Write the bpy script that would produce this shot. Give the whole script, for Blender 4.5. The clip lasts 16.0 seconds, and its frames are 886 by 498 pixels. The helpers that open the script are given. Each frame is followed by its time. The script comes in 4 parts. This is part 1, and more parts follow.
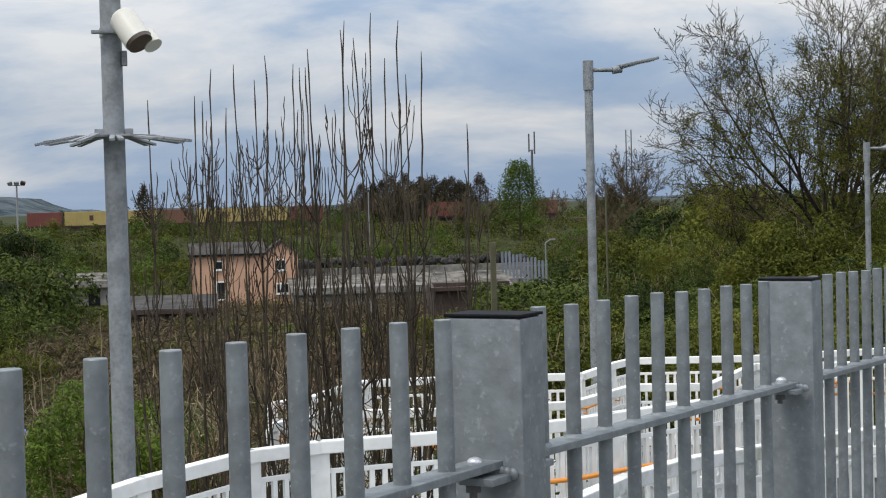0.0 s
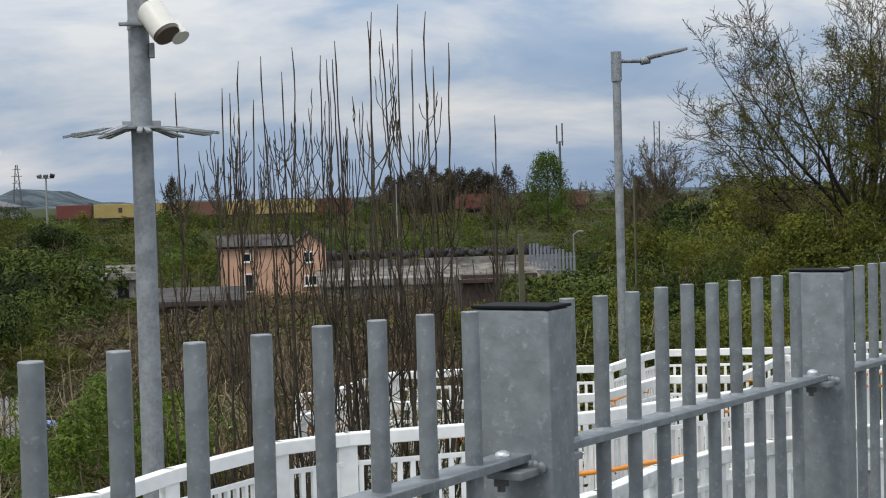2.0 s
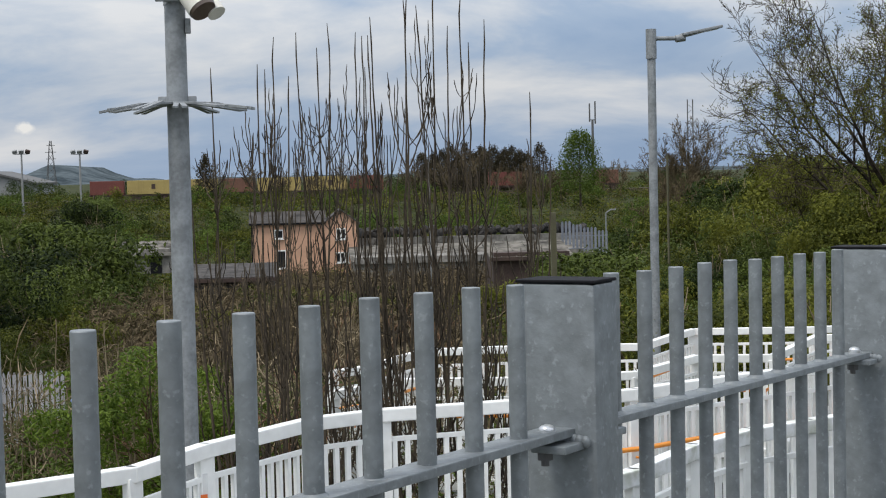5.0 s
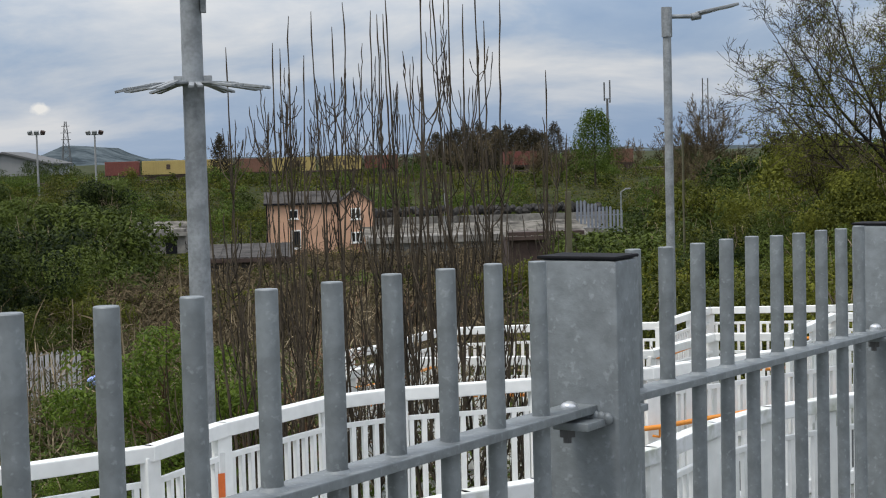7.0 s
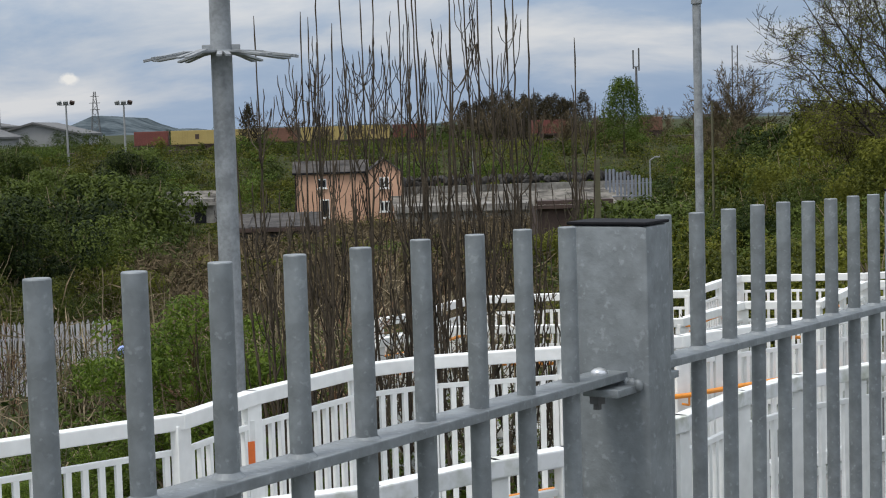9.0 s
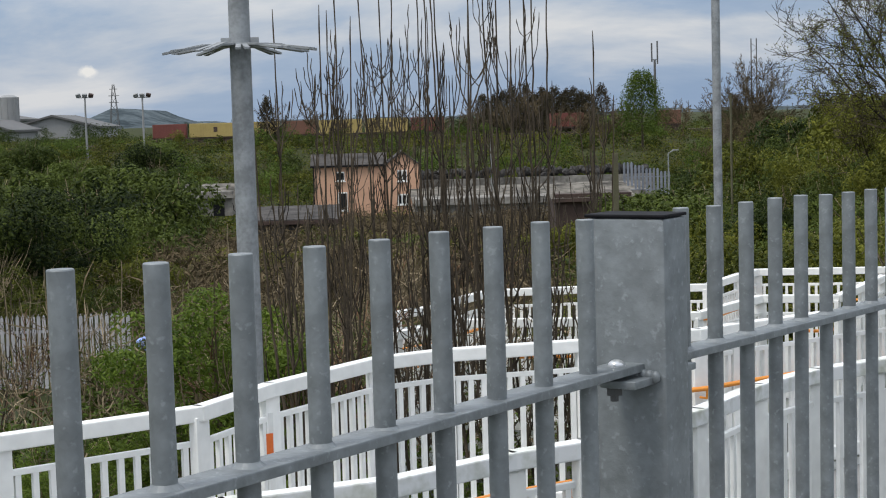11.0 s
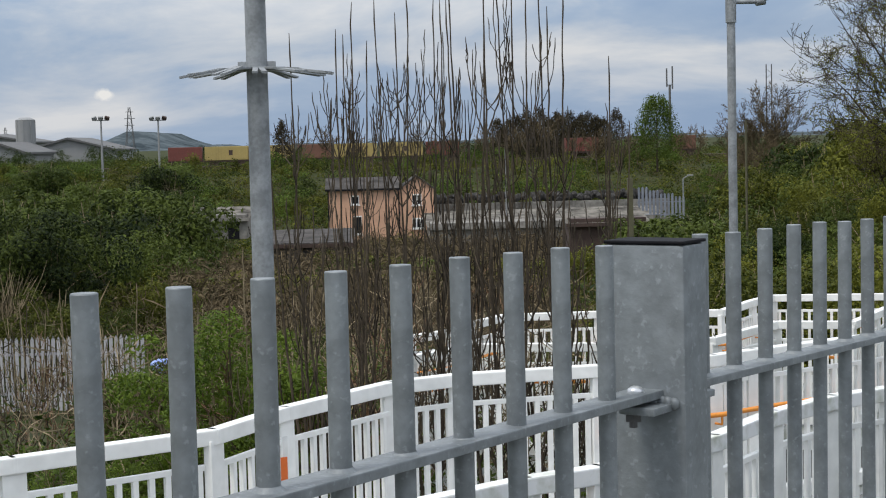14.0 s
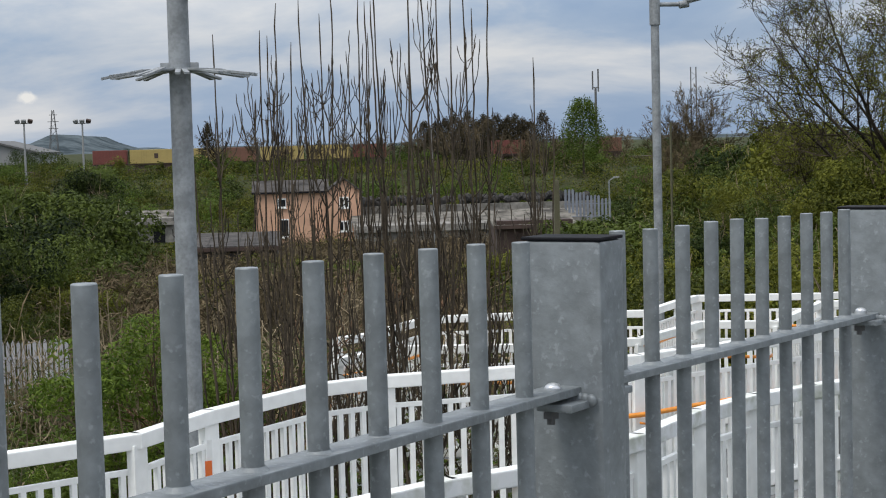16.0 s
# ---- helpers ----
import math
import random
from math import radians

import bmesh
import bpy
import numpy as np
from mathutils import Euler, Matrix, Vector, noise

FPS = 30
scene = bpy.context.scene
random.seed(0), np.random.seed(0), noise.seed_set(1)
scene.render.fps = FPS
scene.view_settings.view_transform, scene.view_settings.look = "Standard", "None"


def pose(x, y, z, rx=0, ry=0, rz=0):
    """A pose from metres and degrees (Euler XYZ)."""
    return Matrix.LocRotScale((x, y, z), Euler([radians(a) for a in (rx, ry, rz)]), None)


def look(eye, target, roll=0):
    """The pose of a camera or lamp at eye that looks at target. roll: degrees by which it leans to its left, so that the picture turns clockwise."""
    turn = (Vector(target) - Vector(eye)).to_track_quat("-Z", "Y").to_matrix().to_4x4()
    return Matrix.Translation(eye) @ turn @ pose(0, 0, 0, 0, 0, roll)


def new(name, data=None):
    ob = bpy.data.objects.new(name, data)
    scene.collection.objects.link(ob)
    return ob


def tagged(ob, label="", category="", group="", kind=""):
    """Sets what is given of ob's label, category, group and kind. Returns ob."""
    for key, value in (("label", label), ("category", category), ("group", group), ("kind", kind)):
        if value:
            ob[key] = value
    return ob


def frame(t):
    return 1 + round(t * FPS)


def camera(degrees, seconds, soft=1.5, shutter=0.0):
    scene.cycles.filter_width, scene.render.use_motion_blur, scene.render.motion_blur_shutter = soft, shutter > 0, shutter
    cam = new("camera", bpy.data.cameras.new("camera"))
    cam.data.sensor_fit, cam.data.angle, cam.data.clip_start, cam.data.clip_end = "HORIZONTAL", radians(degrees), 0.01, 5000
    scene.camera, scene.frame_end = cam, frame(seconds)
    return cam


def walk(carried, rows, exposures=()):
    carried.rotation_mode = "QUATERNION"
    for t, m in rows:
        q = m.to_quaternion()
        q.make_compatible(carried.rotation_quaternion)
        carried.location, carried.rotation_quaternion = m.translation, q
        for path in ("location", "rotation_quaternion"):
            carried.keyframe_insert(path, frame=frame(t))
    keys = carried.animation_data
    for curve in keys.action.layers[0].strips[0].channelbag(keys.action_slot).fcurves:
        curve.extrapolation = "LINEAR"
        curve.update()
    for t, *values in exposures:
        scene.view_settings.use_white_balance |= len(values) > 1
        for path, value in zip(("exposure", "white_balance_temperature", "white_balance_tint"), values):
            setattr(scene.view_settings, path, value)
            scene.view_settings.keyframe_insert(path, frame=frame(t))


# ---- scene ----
cam = camera(30.5, 16.0, soft=1.1)
PATH = [
    (0, (-1.011, -1.12, 1.587), (0.739, -0.154, 1.53), -1.5),
    (0.5, (-1.011, -1.119, 1.588), (0.736, -0.146, 1.527), -1.5),
    (1, (-0.995, -1.111, 1.586), (0.748, -0.132, 1.523), -1.5),
    (1.5, (-0.995, -1.111, 1.586), (0.742, -0.122, 1.522), -1.6),
    (2, (-0.988, -1.108, 1.585), (0.745, -0.112, 1.519), -1.6),
    (2.5, (-0.982, -1.106, 1.585), (0.747, -0.105, 1.514), -1.5),
    (3, (-0.988, -1.095, 1.582), (0.739, -0.09, 1.506), -1.5),
    (3.5, (-0.991, -1.089, 1.579), (0.732, -0.077, 1.497), -1.4),
    (4, (-0.993, -1.089, 1.579), (0.725, -0.068, 1.492), -1.3),
    (6.5, (-0.992, -1.082, 1.578), (0.712, -0.041, 1.475), -1.5),
    (7, (-0.989, -1.075, 1.574), (0.712, -0.03, 1.457), -1.5),
    (7.5, (-0.987, -1.072, 1.573), (0.709, -0.021, 1.444), -1.5),
    (8, (-0.987, -1.074, 1.572), (0.705, -0.016, 1.434), -1.6),
    (8.5, (-0.977, -1.069, 1.57), (0.708, -0.003, 1.424), -1.6),
    (9, (-0.979, -1.068, 1.569), (0.7, 0.006, 1.415), -1.7),
    (11.5, (-0.992, -1.076, 1.569), (0.673, 0.019, 1.409), -1.6),
    (12, (-0.991, -1.072, 1.569), (0.676, 0.023, 1.415), -1.5),
    (12.5, (-0.994, -1.067, 1.569), (0.673, 0.028, 1.42), -1.4),
    (13, (-0.993, -1.067, 1.569), (0.673, 0.03, 1.427), -1.4),
    (13.5, (-0.982, -1.067, 1.57), (0.682, 0.035, 1.434), -1.4),
    (14, (-0.997, -1.07, 1.571), (0.663, 0.038, 1.439), -1.4),
    (14.5, (-0.993, -1.066, 1.569), (0.664, 0.047, 1.437), -1.3),
    (15, (-0.985, -1.064, 1.564), (0.671, 0.049, 1.427), -1.3),
    (15.5, (-0.977, -1.066, 1.562), (0.693, 0.026, 1.422), -1.4),
    (16, (-0.977, -1.076, 1.562), (0.731, -0.043, 1.431), -1.5),
]
walk(cam, [(t, look(e, g, r)) for t, e, g, r in PATH])

# ---- site axes: "ahead" runs from the viewer's stand into the valley, "side" to its right ----
AX = Vector((0.8102, 0.5862, 0.0))
RX = Vector((0.5862, -0.8102, 0.0))
ORIGIN = Vector((-1.0, -1.1, 0.0))


def spot(a, s, z=0.0):
    return ORIGIN + AX * a + RX * s + Vector((0, 0, z))


YAW = math.degrees(math.atan2(AX.y, AX.x)) - 90  # turns local x to "side", local y to "ahead"


def at_spot(a, s, z=0.0, turn=0.0, size=1.0):
    p = spot(a, s, z)
    return pose(p.x, p.y, p.z, 0, 0, YAW + turn) @ Matrix.Diagonal((size, size, size, 1))


# ---- world and sun ----
world = bpy.data.worlds.new("overcast_sky")
scene.world = world
world.use_nodes = True
wn, wl = world.node_tree.nodes, world.node_tree.links
wn.clear()
w_out = wn.new("ShaderNodeOutputWorld")
sky = wn.new("ShaderNodeTexSky")
sky.sky_type = "NISHITA"
sky.sun_disc = False
sky.sun_elevation, sky.sun_rotation = radians(48), radians(200)
sky.dust_density, sky.air_density = 2.0, 1.2
bg_sky = wn.new("ShaderNodeBackground")
bg_sky.inputs[1].default_value = 0.07
wl.new(sky.outputs[0], bg_sky.inputs[0])
tc = wn.new("ShaderNodeTexCoord")
mp = wn.new("ShaderNodeMapping")
mp.inputs["Scale"].default_value = (5.0, 5.0, 17.0)
mp.inputs["Location"].default_value = (0.6, 1.3, 0.35)
wl.new(tc.outputs["Generated"], mp.inputs[0])
n1 = wn.new("ShaderNodeTexNoise")
n1.inputs["Scale"].default_value, n1.inputs["Detail"].default_value, n1.inputs["Roughness"].default_value = 1.0, 9.0, 0.57
n1.inputs["Distortion"].default_value = 0.35
wl.new(mp.outputs[0], n1.inputs["Vector"])
cr = wn.new("ShaderNodeValToRGB")
cr.color_ramp.elements[0].position, cr.color_ramp.elements[0].color = 0.34, (0.33, 0.455, 0.66, 1)
cr.color_ramp.elements[1].position, cr.color_ramp.elements[1].color = 0.66, (0.83, 0.845, 0.875, 1)
for p, c in ((0.46, (0.415, 0.53, 0.71, 1)), (0.54, (0.59, 0.66, 0.77, 1))):
    e = cr.color_ramp.elements.new(p)
    e.color = c
bg_cloud = wn.new("ShaderNodeBackground")
# an overcast sky grows brighter towards the zenith
sx = wn.new("ShaderNodeSeparateXYZ")
wl.new(tc.outputs["Generated"], sx.inputs[0])
mr = wn.new("ShaderNodeMapRange")
mr.inputs["From Min"].default_value, mr.inputs["From Max"].default_value = 0.12, 0.8
mr.inputs["To Min"].default_value, mr.inputs["To Max"].default_value = 0.88, 1.72
wl.new(sx.outputs["Z"], mr.inputs[0])
mr2 = wn.new("ShaderNodeMapRange")
mr2.inputs["From Min"].default_value, mr2.inputs["From Max"].default_value = 0.06, 0.13
mr2.inputs["To Min"].default_value, mr2.inputs["To Max"].default_value = 0.0, 0.16
wl.new(sx.outputs["Z"], mr2.inputs[0])
ad = wn.new("ShaderNodeMath")
wl.new(mr.outputs[0], ad.inputs[0])
wl.new(mr2.outputs[0], ad.inputs[1])
wl.new(ad.outputs[0], bg_cloud.inputs[1])
# cloud cover closes in higher up
cover = wn.new("ShaderNodeMath")
cover.operation = "MULTIPLY_ADD"
cover.inputs[1].default_value = 0.55
wl.new(mr2.outputs[0], cover.inputs[0])
wl.new(n1.outputs["Fac"], cover.inputs[2])
wl.new(cover.outputs[0], cr.inputs[0])
# one small bright cumulus low over the hill
off = wn.new("ShaderNodeVectorMath")
off.operation = "SUBTRACT"
off.inputs[1].default_value = (math.cos(radians(45.3)), math.sin(radians(45.3)), 0.033)
wl.new(tc.outputs["Generated"], off.inputs[0])
flat = wn.new("ShaderNodeVectorMath")
flat.operation = "MULTIPLY"
flat.inputs[1].default_value = (1, 1, 1.7)
wl.new(off.outputs[0], flat.inputs[0])
ln = wn.new("ShaderNodeVectorMath")
ln.operation = "LENGTH"
wl.new(flat.outputs[0], ln.inputs[0])
n2 = wn.new("ShaderNodeTexNoise")
n2.inputs["Scale"].default_value, n2.inputs["Detail"].default_value = 190, 4
wl.new(tc.outputs["Generated"], n2.inputs["Vector"])
jag = wn.new("ShaderNodeMath")
jag.operation = "MULTIPLY_ADD"
jag.inputs[1].default_value = 0.007
wl.new(n2.outputs["Fac"], jag.inputs[0])
wl.new(ln.outputs["Value"], jag.inputs[2])
puff = wn.new("ShaderNodeMapRange")
puff.inputs["From Min"].default_value, puff.inputs["From Max"].default_value = 0.0072, 0.0105
puff.inputs["To Min"].default_value, puff.inputs["To Max"].default_value = 1.0, 0.0
wl.new(jag.outputs[0], puff.inputs[0])
whiter = wn.new("ShaderNodeMix")
whiter.data_type = "RGBA"
whiter.inputs["B"].default_value = (1.0, 0.99, 0.97, 1)
wl.new(puff.outputs[0], whiter.inputs["Factor"])
wl.new(cr.outputs[0], whiter.inputs["A"])
wl.new(whiter.outputs["Result"], bg_cloud.inputs[0])
mixw = wn.new("ShaderNodeMixShader")
mixw.inputs[0].default_value = 0.88
wl.new(bg_sky.outputs[0], mixw.inputs[1])
wl.new(bg_cloud.outputs[0], mixw.inputs[2])
wl.new(mixw.outputs[0], w_out.inputs[0])

sun = new("sun", bpy.data.lights.new("sun", "SUN"))
sun.data.energy, sun.data.angle, sun.data.color = 2.3, radians(14), (1.0, 0.96, 0.9)
sun.matrix_world = look((0, 0, 60), Vector((0, 0, 60)) + AX * 0.35 + RX * 0.45 + Vector((0, 0, -1.0)))


# ---- materials ----
def material(name, base, rough=0.7, metal=0.0, scale=8.0, vary=0.25, second=None, bump=0.0, fine=60.0, island=0.0, obj=0.0, spec=0.5, through_light=0.0, tight=(0.36, 0.84)):
    """Principled surface with two scales of noise in its colour, optional relief and optional variation per leaf or per piece."""
    m = bpy.data.materials.new(name)
    m.use_nodes = True
    nt = m.node_tree
    b = nt.nodes["Principled BSDF"]
    co = nt.nodes.new("ShaderNodeTexCoord")
    big = nt.nodes.new("ShaderNodeTexNoise")
    big.inputs["Scale"].default_value, big.inputs["Detail"].default_value = scale, 4
    small = nt.nodes.new("ShaderNodeTexNoise")
    small.inputs["Scale"].default_value, small.inputs["Detail"].default_value = fine, 3
    for n in (big, small):
        nt.links.new(co.outputs["Object"], n.inputs["Vector"])
    add = nt.nodes.new("ShaderNodeMath")
    add.operation = "MULTIPLY_ADD"
    add.inputs[1].default_value, add.inputs[2].default_value = 0.45, 0.0
    nt.links.new(small.outputs["Fac"], add.inputs[0])
    tot = nt.nodes.new("ShaderNodeMath")
    tot.operation = "MULTIPLY_ADD"
    tot.inputs[1].default_value = 0.75
    nt.links.new(big.outputs["Fac"], tot.inputs[0])
    nt.links.new(add.outputs[0], tot.inputs[2])
    last = tot
    for amount, node, out in ((island, "ShaderNodeNewGeometry", "Random Per Island"), (obj, "ShaderNodeObjectInfo", "Random")):
        if amount:
            r = nt.nodes.new(node)
            k = nt.nodes.new("ShaderNodeMath")
            k.operation = "MULTIPLY_ADD"
            k.inputs[1].default_value = amount
            nt.links.new(r.outputs[out], k.inputs[0])
            nt.links.new(last.outputs[0], k.inputs[2])
            s = nt.nodes.new("ShaderNodeMath")
            s.operation = "SUBTRACT"
            s.inputs[1].default_value = amount / 2
            nt.links.new(k.outputs[0], s.inputs[0])
            last = s
    ramp = nt.nodes.new("ShaderNodeValToRGB")
    lo = tuple(c * (1 - vary) for c in base)
    hi = second or tuple(min(1, c * (1 + vary)) for c in base)
    ramp.color_ramp.elements[0].position, ramp.color_ramp.elements[1].position = tight
    ramp.color_ramp.elements[0].color, ramp.color_ramp.elements[1].color = (*lo, 1), (*hi, 1)
    nt.links.new(last.outputs[0], ramp.inputs[0])
    nt.links.new(ramp.outputs[0], b.inputs["Base Color"])
    b.inputs["Roughness"].default_value, b.inputs["Metallic"].default_value = rough, metal
    b.inputs["Specular IOR Level"].default_value = spec
    if through_light:
        b.inputs["Subsurface Weight"].default_value = 0.0
        b.inputs["Transmission Weight"].default_value = 0.0
        tl = nt.nodes.new("ShaderNodeBsdfTranslucent")
        mx = nt.nodes.new("ShaderNodeMixShader")
        mx.inputs[0].default_value = through_light
        nt.links.new(ramp.outputs[0], tl.inputs[0])
        nt.links.new(b.outputs[0], mx.inputs[1])
        nt.links.new(tl.outputs[0], mx.inputs[2])
        nt.links.new(mx.outputs[0], nt.nodes["Material Output"].inputs[0])
    if bump:
        bp = nt.nodes.new("ShaderNodeBump")
        bp.inputs["Strength"].default_value, bp.inputs["Distance"].default_value = bump, 0.004
        nt.links.new(small.outputs["Fac"], bp.inputs["Height"])
        nt.links.new(bp.outputs[0], b.inputs["Normal"])
    return m


def galvanised(name, base, pale, rough, cell, patch):
    """Hot-dip zinc: fine crystals, cloudy patches, pale specks and drips."""
    m = bpy.data.materials.new(name)
    m.use_nodes = True
    nt = m.node_tree
    b = nt.nodes["Principled BSDF"]
    co = nt.nodes.new("ShaderNodeTexCoord")

    def spread(kind, scale, detail, lo, hi):
        n = nt.nodes.new(kind)
        n.inputs["Scale"].default_value = scale
        if kind == "ShaderNodeTexNoise":
            n.inputs["Detail"].default_value = detail
        nt.links.new(co.outputs["Object"], n.inputs["Vector"])
        r = nt.nodes.new("ShaderNodeMapRange")
        r.inputs["From Min"].default_value, r.inputs["From Max"].default_value = lo, hi
        nt.links.new(n.outputs["Fac" if kind == "ShaderNodeTexNoise" else "Color"], r.inputs[0])
        return r, n

    crystal, _ = spread("ShaderNodeTexVoronoi", cell, 0, 0.0, 1.0)
    cloudy, _ = spread("ShaderNodeTexNoise", patch, 5, 0.35, 0.68)
    specks, grain = spread("ShaderNodeTexNoise", cell * 0.8, 3, 0.60, 0.70)
    info = nt.nodes.new("ShaderNodeObjectInfo")
    tone = None
    for source, amount in ((crystal.outputs[0], 0.20), (cloudy.outputs[0], 0.55), (info.outputs["Random"], 0.20)):
        k = nt.nodes.new("ShaderNodeMath")
        k.operation = "MULTIPLY_ADD"
        k.inputs[1].default_value = amount
        k.inputs[2].default_value = 0.0
        nt.links.new(source, k.inputs[0])
        if tone:
            nt.links.new(tone.outputs[0], k.inputs[2])
        tone = k
    ramp = nt.nodes.new("ShaderNodeValToRGB")
    ramp.color_ramp.elements[0].position, ramp.color_ramp.elements[1].position = 0.15, 0.85
    ramp.color_ramp.elements[0].color = (*(c * 0.80 for c in base), 1)
    ramp.color_ramp.elements[1].color = (*(c * 1.22 for c in base), 1)
    nt.links.new(tone.outputs[0], ramp.inputs[0])
    mix = nt.nodes.new("ShaderNodeMix")
    mix.data_type = "RGBA"
    mix.inputs["B"].default_value = (*pale, 1)
    damp = nt.nodes.new("ShaderNodeMath")
    damp.operation = "MULTIPLY"
    damp.inputs[1].default_value = 0.40
    nt.links.new(specks.outputs[0], damp.inputs[0])
    nt.links.new(damp.outputs[0], mix.inputs["Factor"])
    nt.links.new(ramp.outputs[0], mix.inputs["A"])
    nt.links.new(mix.outputs["Result"], b.inputs["Base Color"])
    b.inputs["Roughness"].default_value, b.inputs["Metallic"].default_value = rough, 0.25
    bp = nt.nodes.new("ShaderNodeBump")
    bp.inputs["Strength"].default_value, bp.inputs["Distance"].default_value = 0.25, 0.003
    nt.links.new(grain.outputs["Fac"], bp.inputs["Height"])
    nt.links.new(bp.outputs[0], b.inputs["Normal"])
    return m


GALV = galvanised("galvanised_steel", (0.192, 0.211, 0.220), (0.36, 0.39, 0.40), 0.52, 150, 32)
GALV_POST = galvanised("spangled_galvanised_steel", (0.182, 0.200, 0.208), (0.34, 0.37, 0.385), 0.48, 110, 24)
GALV_FAR = material("weathered_galvanised_steel", (0.24, 0.255, 0.265), 0.6, 0.2, 9, 0.25, fine=40, tight=(0.45, 0.76))
ZINC = material("bright_zinc", (0.62, 0.63, 0.64), 0.3, 0.7, 40, 0.15)
BLACK = material("black_plastic", (0.010, 0.010, 0.012), 0.7, 0, 20, 0.3, spec=0.1)
WHITE = material("white_painted_steel", (0.80, 0.805, 0.78), 0.45, 0, 1.6, 0.16, fine=11)
WHITE_DIRTY = material("white_paint_with_green_algae", (0.50, 0.53, 0.40), 0.6, 0, 3.2, 0.3, second=(0.76, 0.77, 0.77), fine=14, tight=(0.40, 0.66))
ORANGE = material("orange_painted_handrail", (0.72, 0.26, 0.03), 0.4, 0, 4, 0.12)
DECK = material("grey_deck_surface", (0.22, 0.22, 0.215), 0.9, 0, 3, 0.25, fine=60)
CASING = material("cream_enamel_casing", (0.66, 0.64, 0.57), 0.4, 0, 6, 0.08)
LENS = material("dark_lens_glass", (0.10, 0.075, 0.06), 0.2, 0, 10, 0.2)
EARTH = material("valley_grass_and_earth", (0.026, 0.038, 0.010), 0.95, 0, 0.09, 0.5, second=(0.058, 0.064, 0.024), fine=0.9, spec=0.1)
BARK = material("dark_bark", (0.034, 0.027, 0.020), 0.85, 0, 6, 0.45, second=(0.092, 0.073, 0.052), fine=50, island=0.6, spec=0.15)
BARK_PALE = material("pale_twig_bark", (0.185, 0.148, 0.095), 0.85, 0, 6, 0.5, fine=50, island=0.9, spec=0.15)
BARK_RED = material("reddish_brown_bark", (0.125, 0.074, 0.045), 0.85, 0, 6, 0.5, fine=50, island=0.9, spec=0.15)
TWIG = material("brown_twigs", (0.098, 0.076, 0.045), 0.9, 0, 0.6, 0.4, fine=6, island=0.8, spec=0.1)
LEAF_FRESH = material("fresh_green_leaves", (0.075, 0.135, 0.012), 0.6, 0, 0.5, 0.45, second=(0.165, 0.23, 0.03), fine=5, island=0.35, spec=0.2, through_light=0.35)
LEAF_SPRING = material("spring_green_leaves", (0.052, 0.092, 0.014), 0.65, 0, 0.3, 0.45, second=(0.115, 0.165, 0.028), fine=4, island=0.35, spec=0.15, through_light=0.3)
LEAF = material("green_leaves", (0.034, 0.060, 0.011), 0.65, 0, 0.25, 0.5, second=(0.092, 0.122, 0.023), fine=3, island=0.3, obj=0.4, spec=0.15, through_light=0.28)
LEAF_OLIVE = material("olive_leaves", (0.062, 0.080, 0.010), 0.65, 0, 0.2, 0.45, second=(0.165, 0.172, 0.024), fine=3, island=0.3, obj=0.35, spec=0.15, through_light=0.3)
LEAF_DARK = material("dark_evergreen_leaves", (0.016, 0.030, 0.007), 0.65, 0, 0.3, 0.45, second=(0.082, 0.108, 0.020), fine=3, island=0.4, obj=0.4, spec=0.12, through_light=0.2)
PALE_STEEL = material("pale_grey_palisade_paint", (0.36, 0.355, 0.37), 0.7, 0, 2, 0.2, fine=12, obj=0.3)
CONIFER = material("brown_green_conifer", (0.040, 0.036, 0.022), 0.85, 0, 0.12, 0.35, second=(0.085, 0.070, 0.042), fine=3, island=0.6, spec=0.1)
RENDER_PINK = material("salmon_brick_wall", (0.55, 0.33, 0.22), 0.85, 0, 0.5, 0.12, fine=4)
ROOF_TILE = material("dark_roof_tiles", (0.055, 0.050, 0.047), 0.85, 0, 0.9, 0.55, second=(0.088, 0.080, 0.074), fine=6, tight=(0.45, 0.75), spec=0.2)
WINDOW_WHITE = material("white_window_frame", (0.78, 0.78, 0.76), 0.5, 0, 2, 0.05)
GLASS = material("dark_window_glass", (0.02, 0.022, 0.025), 0.1, 0, 2, 0.2)
CONCRETE = material("grey_concrete", (0.20, 0.19, 0.17), 0.9, 0, 0.45, 0.6, second=(0.29, 0.275, 0.25), fine=2.2, tight=(0.42, 0.74), spec=0.1)
ASBESTOS = material("grey_sheet_roof", (0.10, 0.092, 0.08), 0.9, 0, 0.7, 0.65, second=(0.20, 0.185, 0.16), fine=2, tight=(0.42, 0.74), spec=0.1)
RUST = material("dark_rusty_metal", (0.055, 0.035, 0.028), 0.85, 0, 0.5, 0.45, fine=5)
RUBBER = material("black_rubble", (0.02, 0.02, 0.02), 0.9, 0, 1.0, 0.5, second=(0.06, 0.055, 0.05), fine=6, obj=0.3)
WOOD = material("weathered_timber", (0.095, 0.09, 0.052), 0.9, 0, 2, 0.3, fine=20)
YELLOW = material("yellow_container_paint", (0.36, 0.275, 0.095), 0.6, 0, 0.4, 0.12, fine=3, obj=0.25)
RED = material("maroon_container_paint", (0.15, 0.042, 0.032), 0.65, 0, 0.4, 0.15, fine=3, obj=0.25)
BROWN = material("brown_container_paint", (0.15, 0.07, 0.045), 0.65, 0, 0.4, 0.15, fine=3, obj=0.25)
# pale blue-grey holds the distance haze; no air is modelled
HILL = material("hill_with_painted_haze", (0.066, 0.086, 0.098), 1.0, 0, 0.02, 0.45, second=(0.115, 0.138, 0.15), fine=0.12, tight=(0.45, 0.75), spec=0.0)
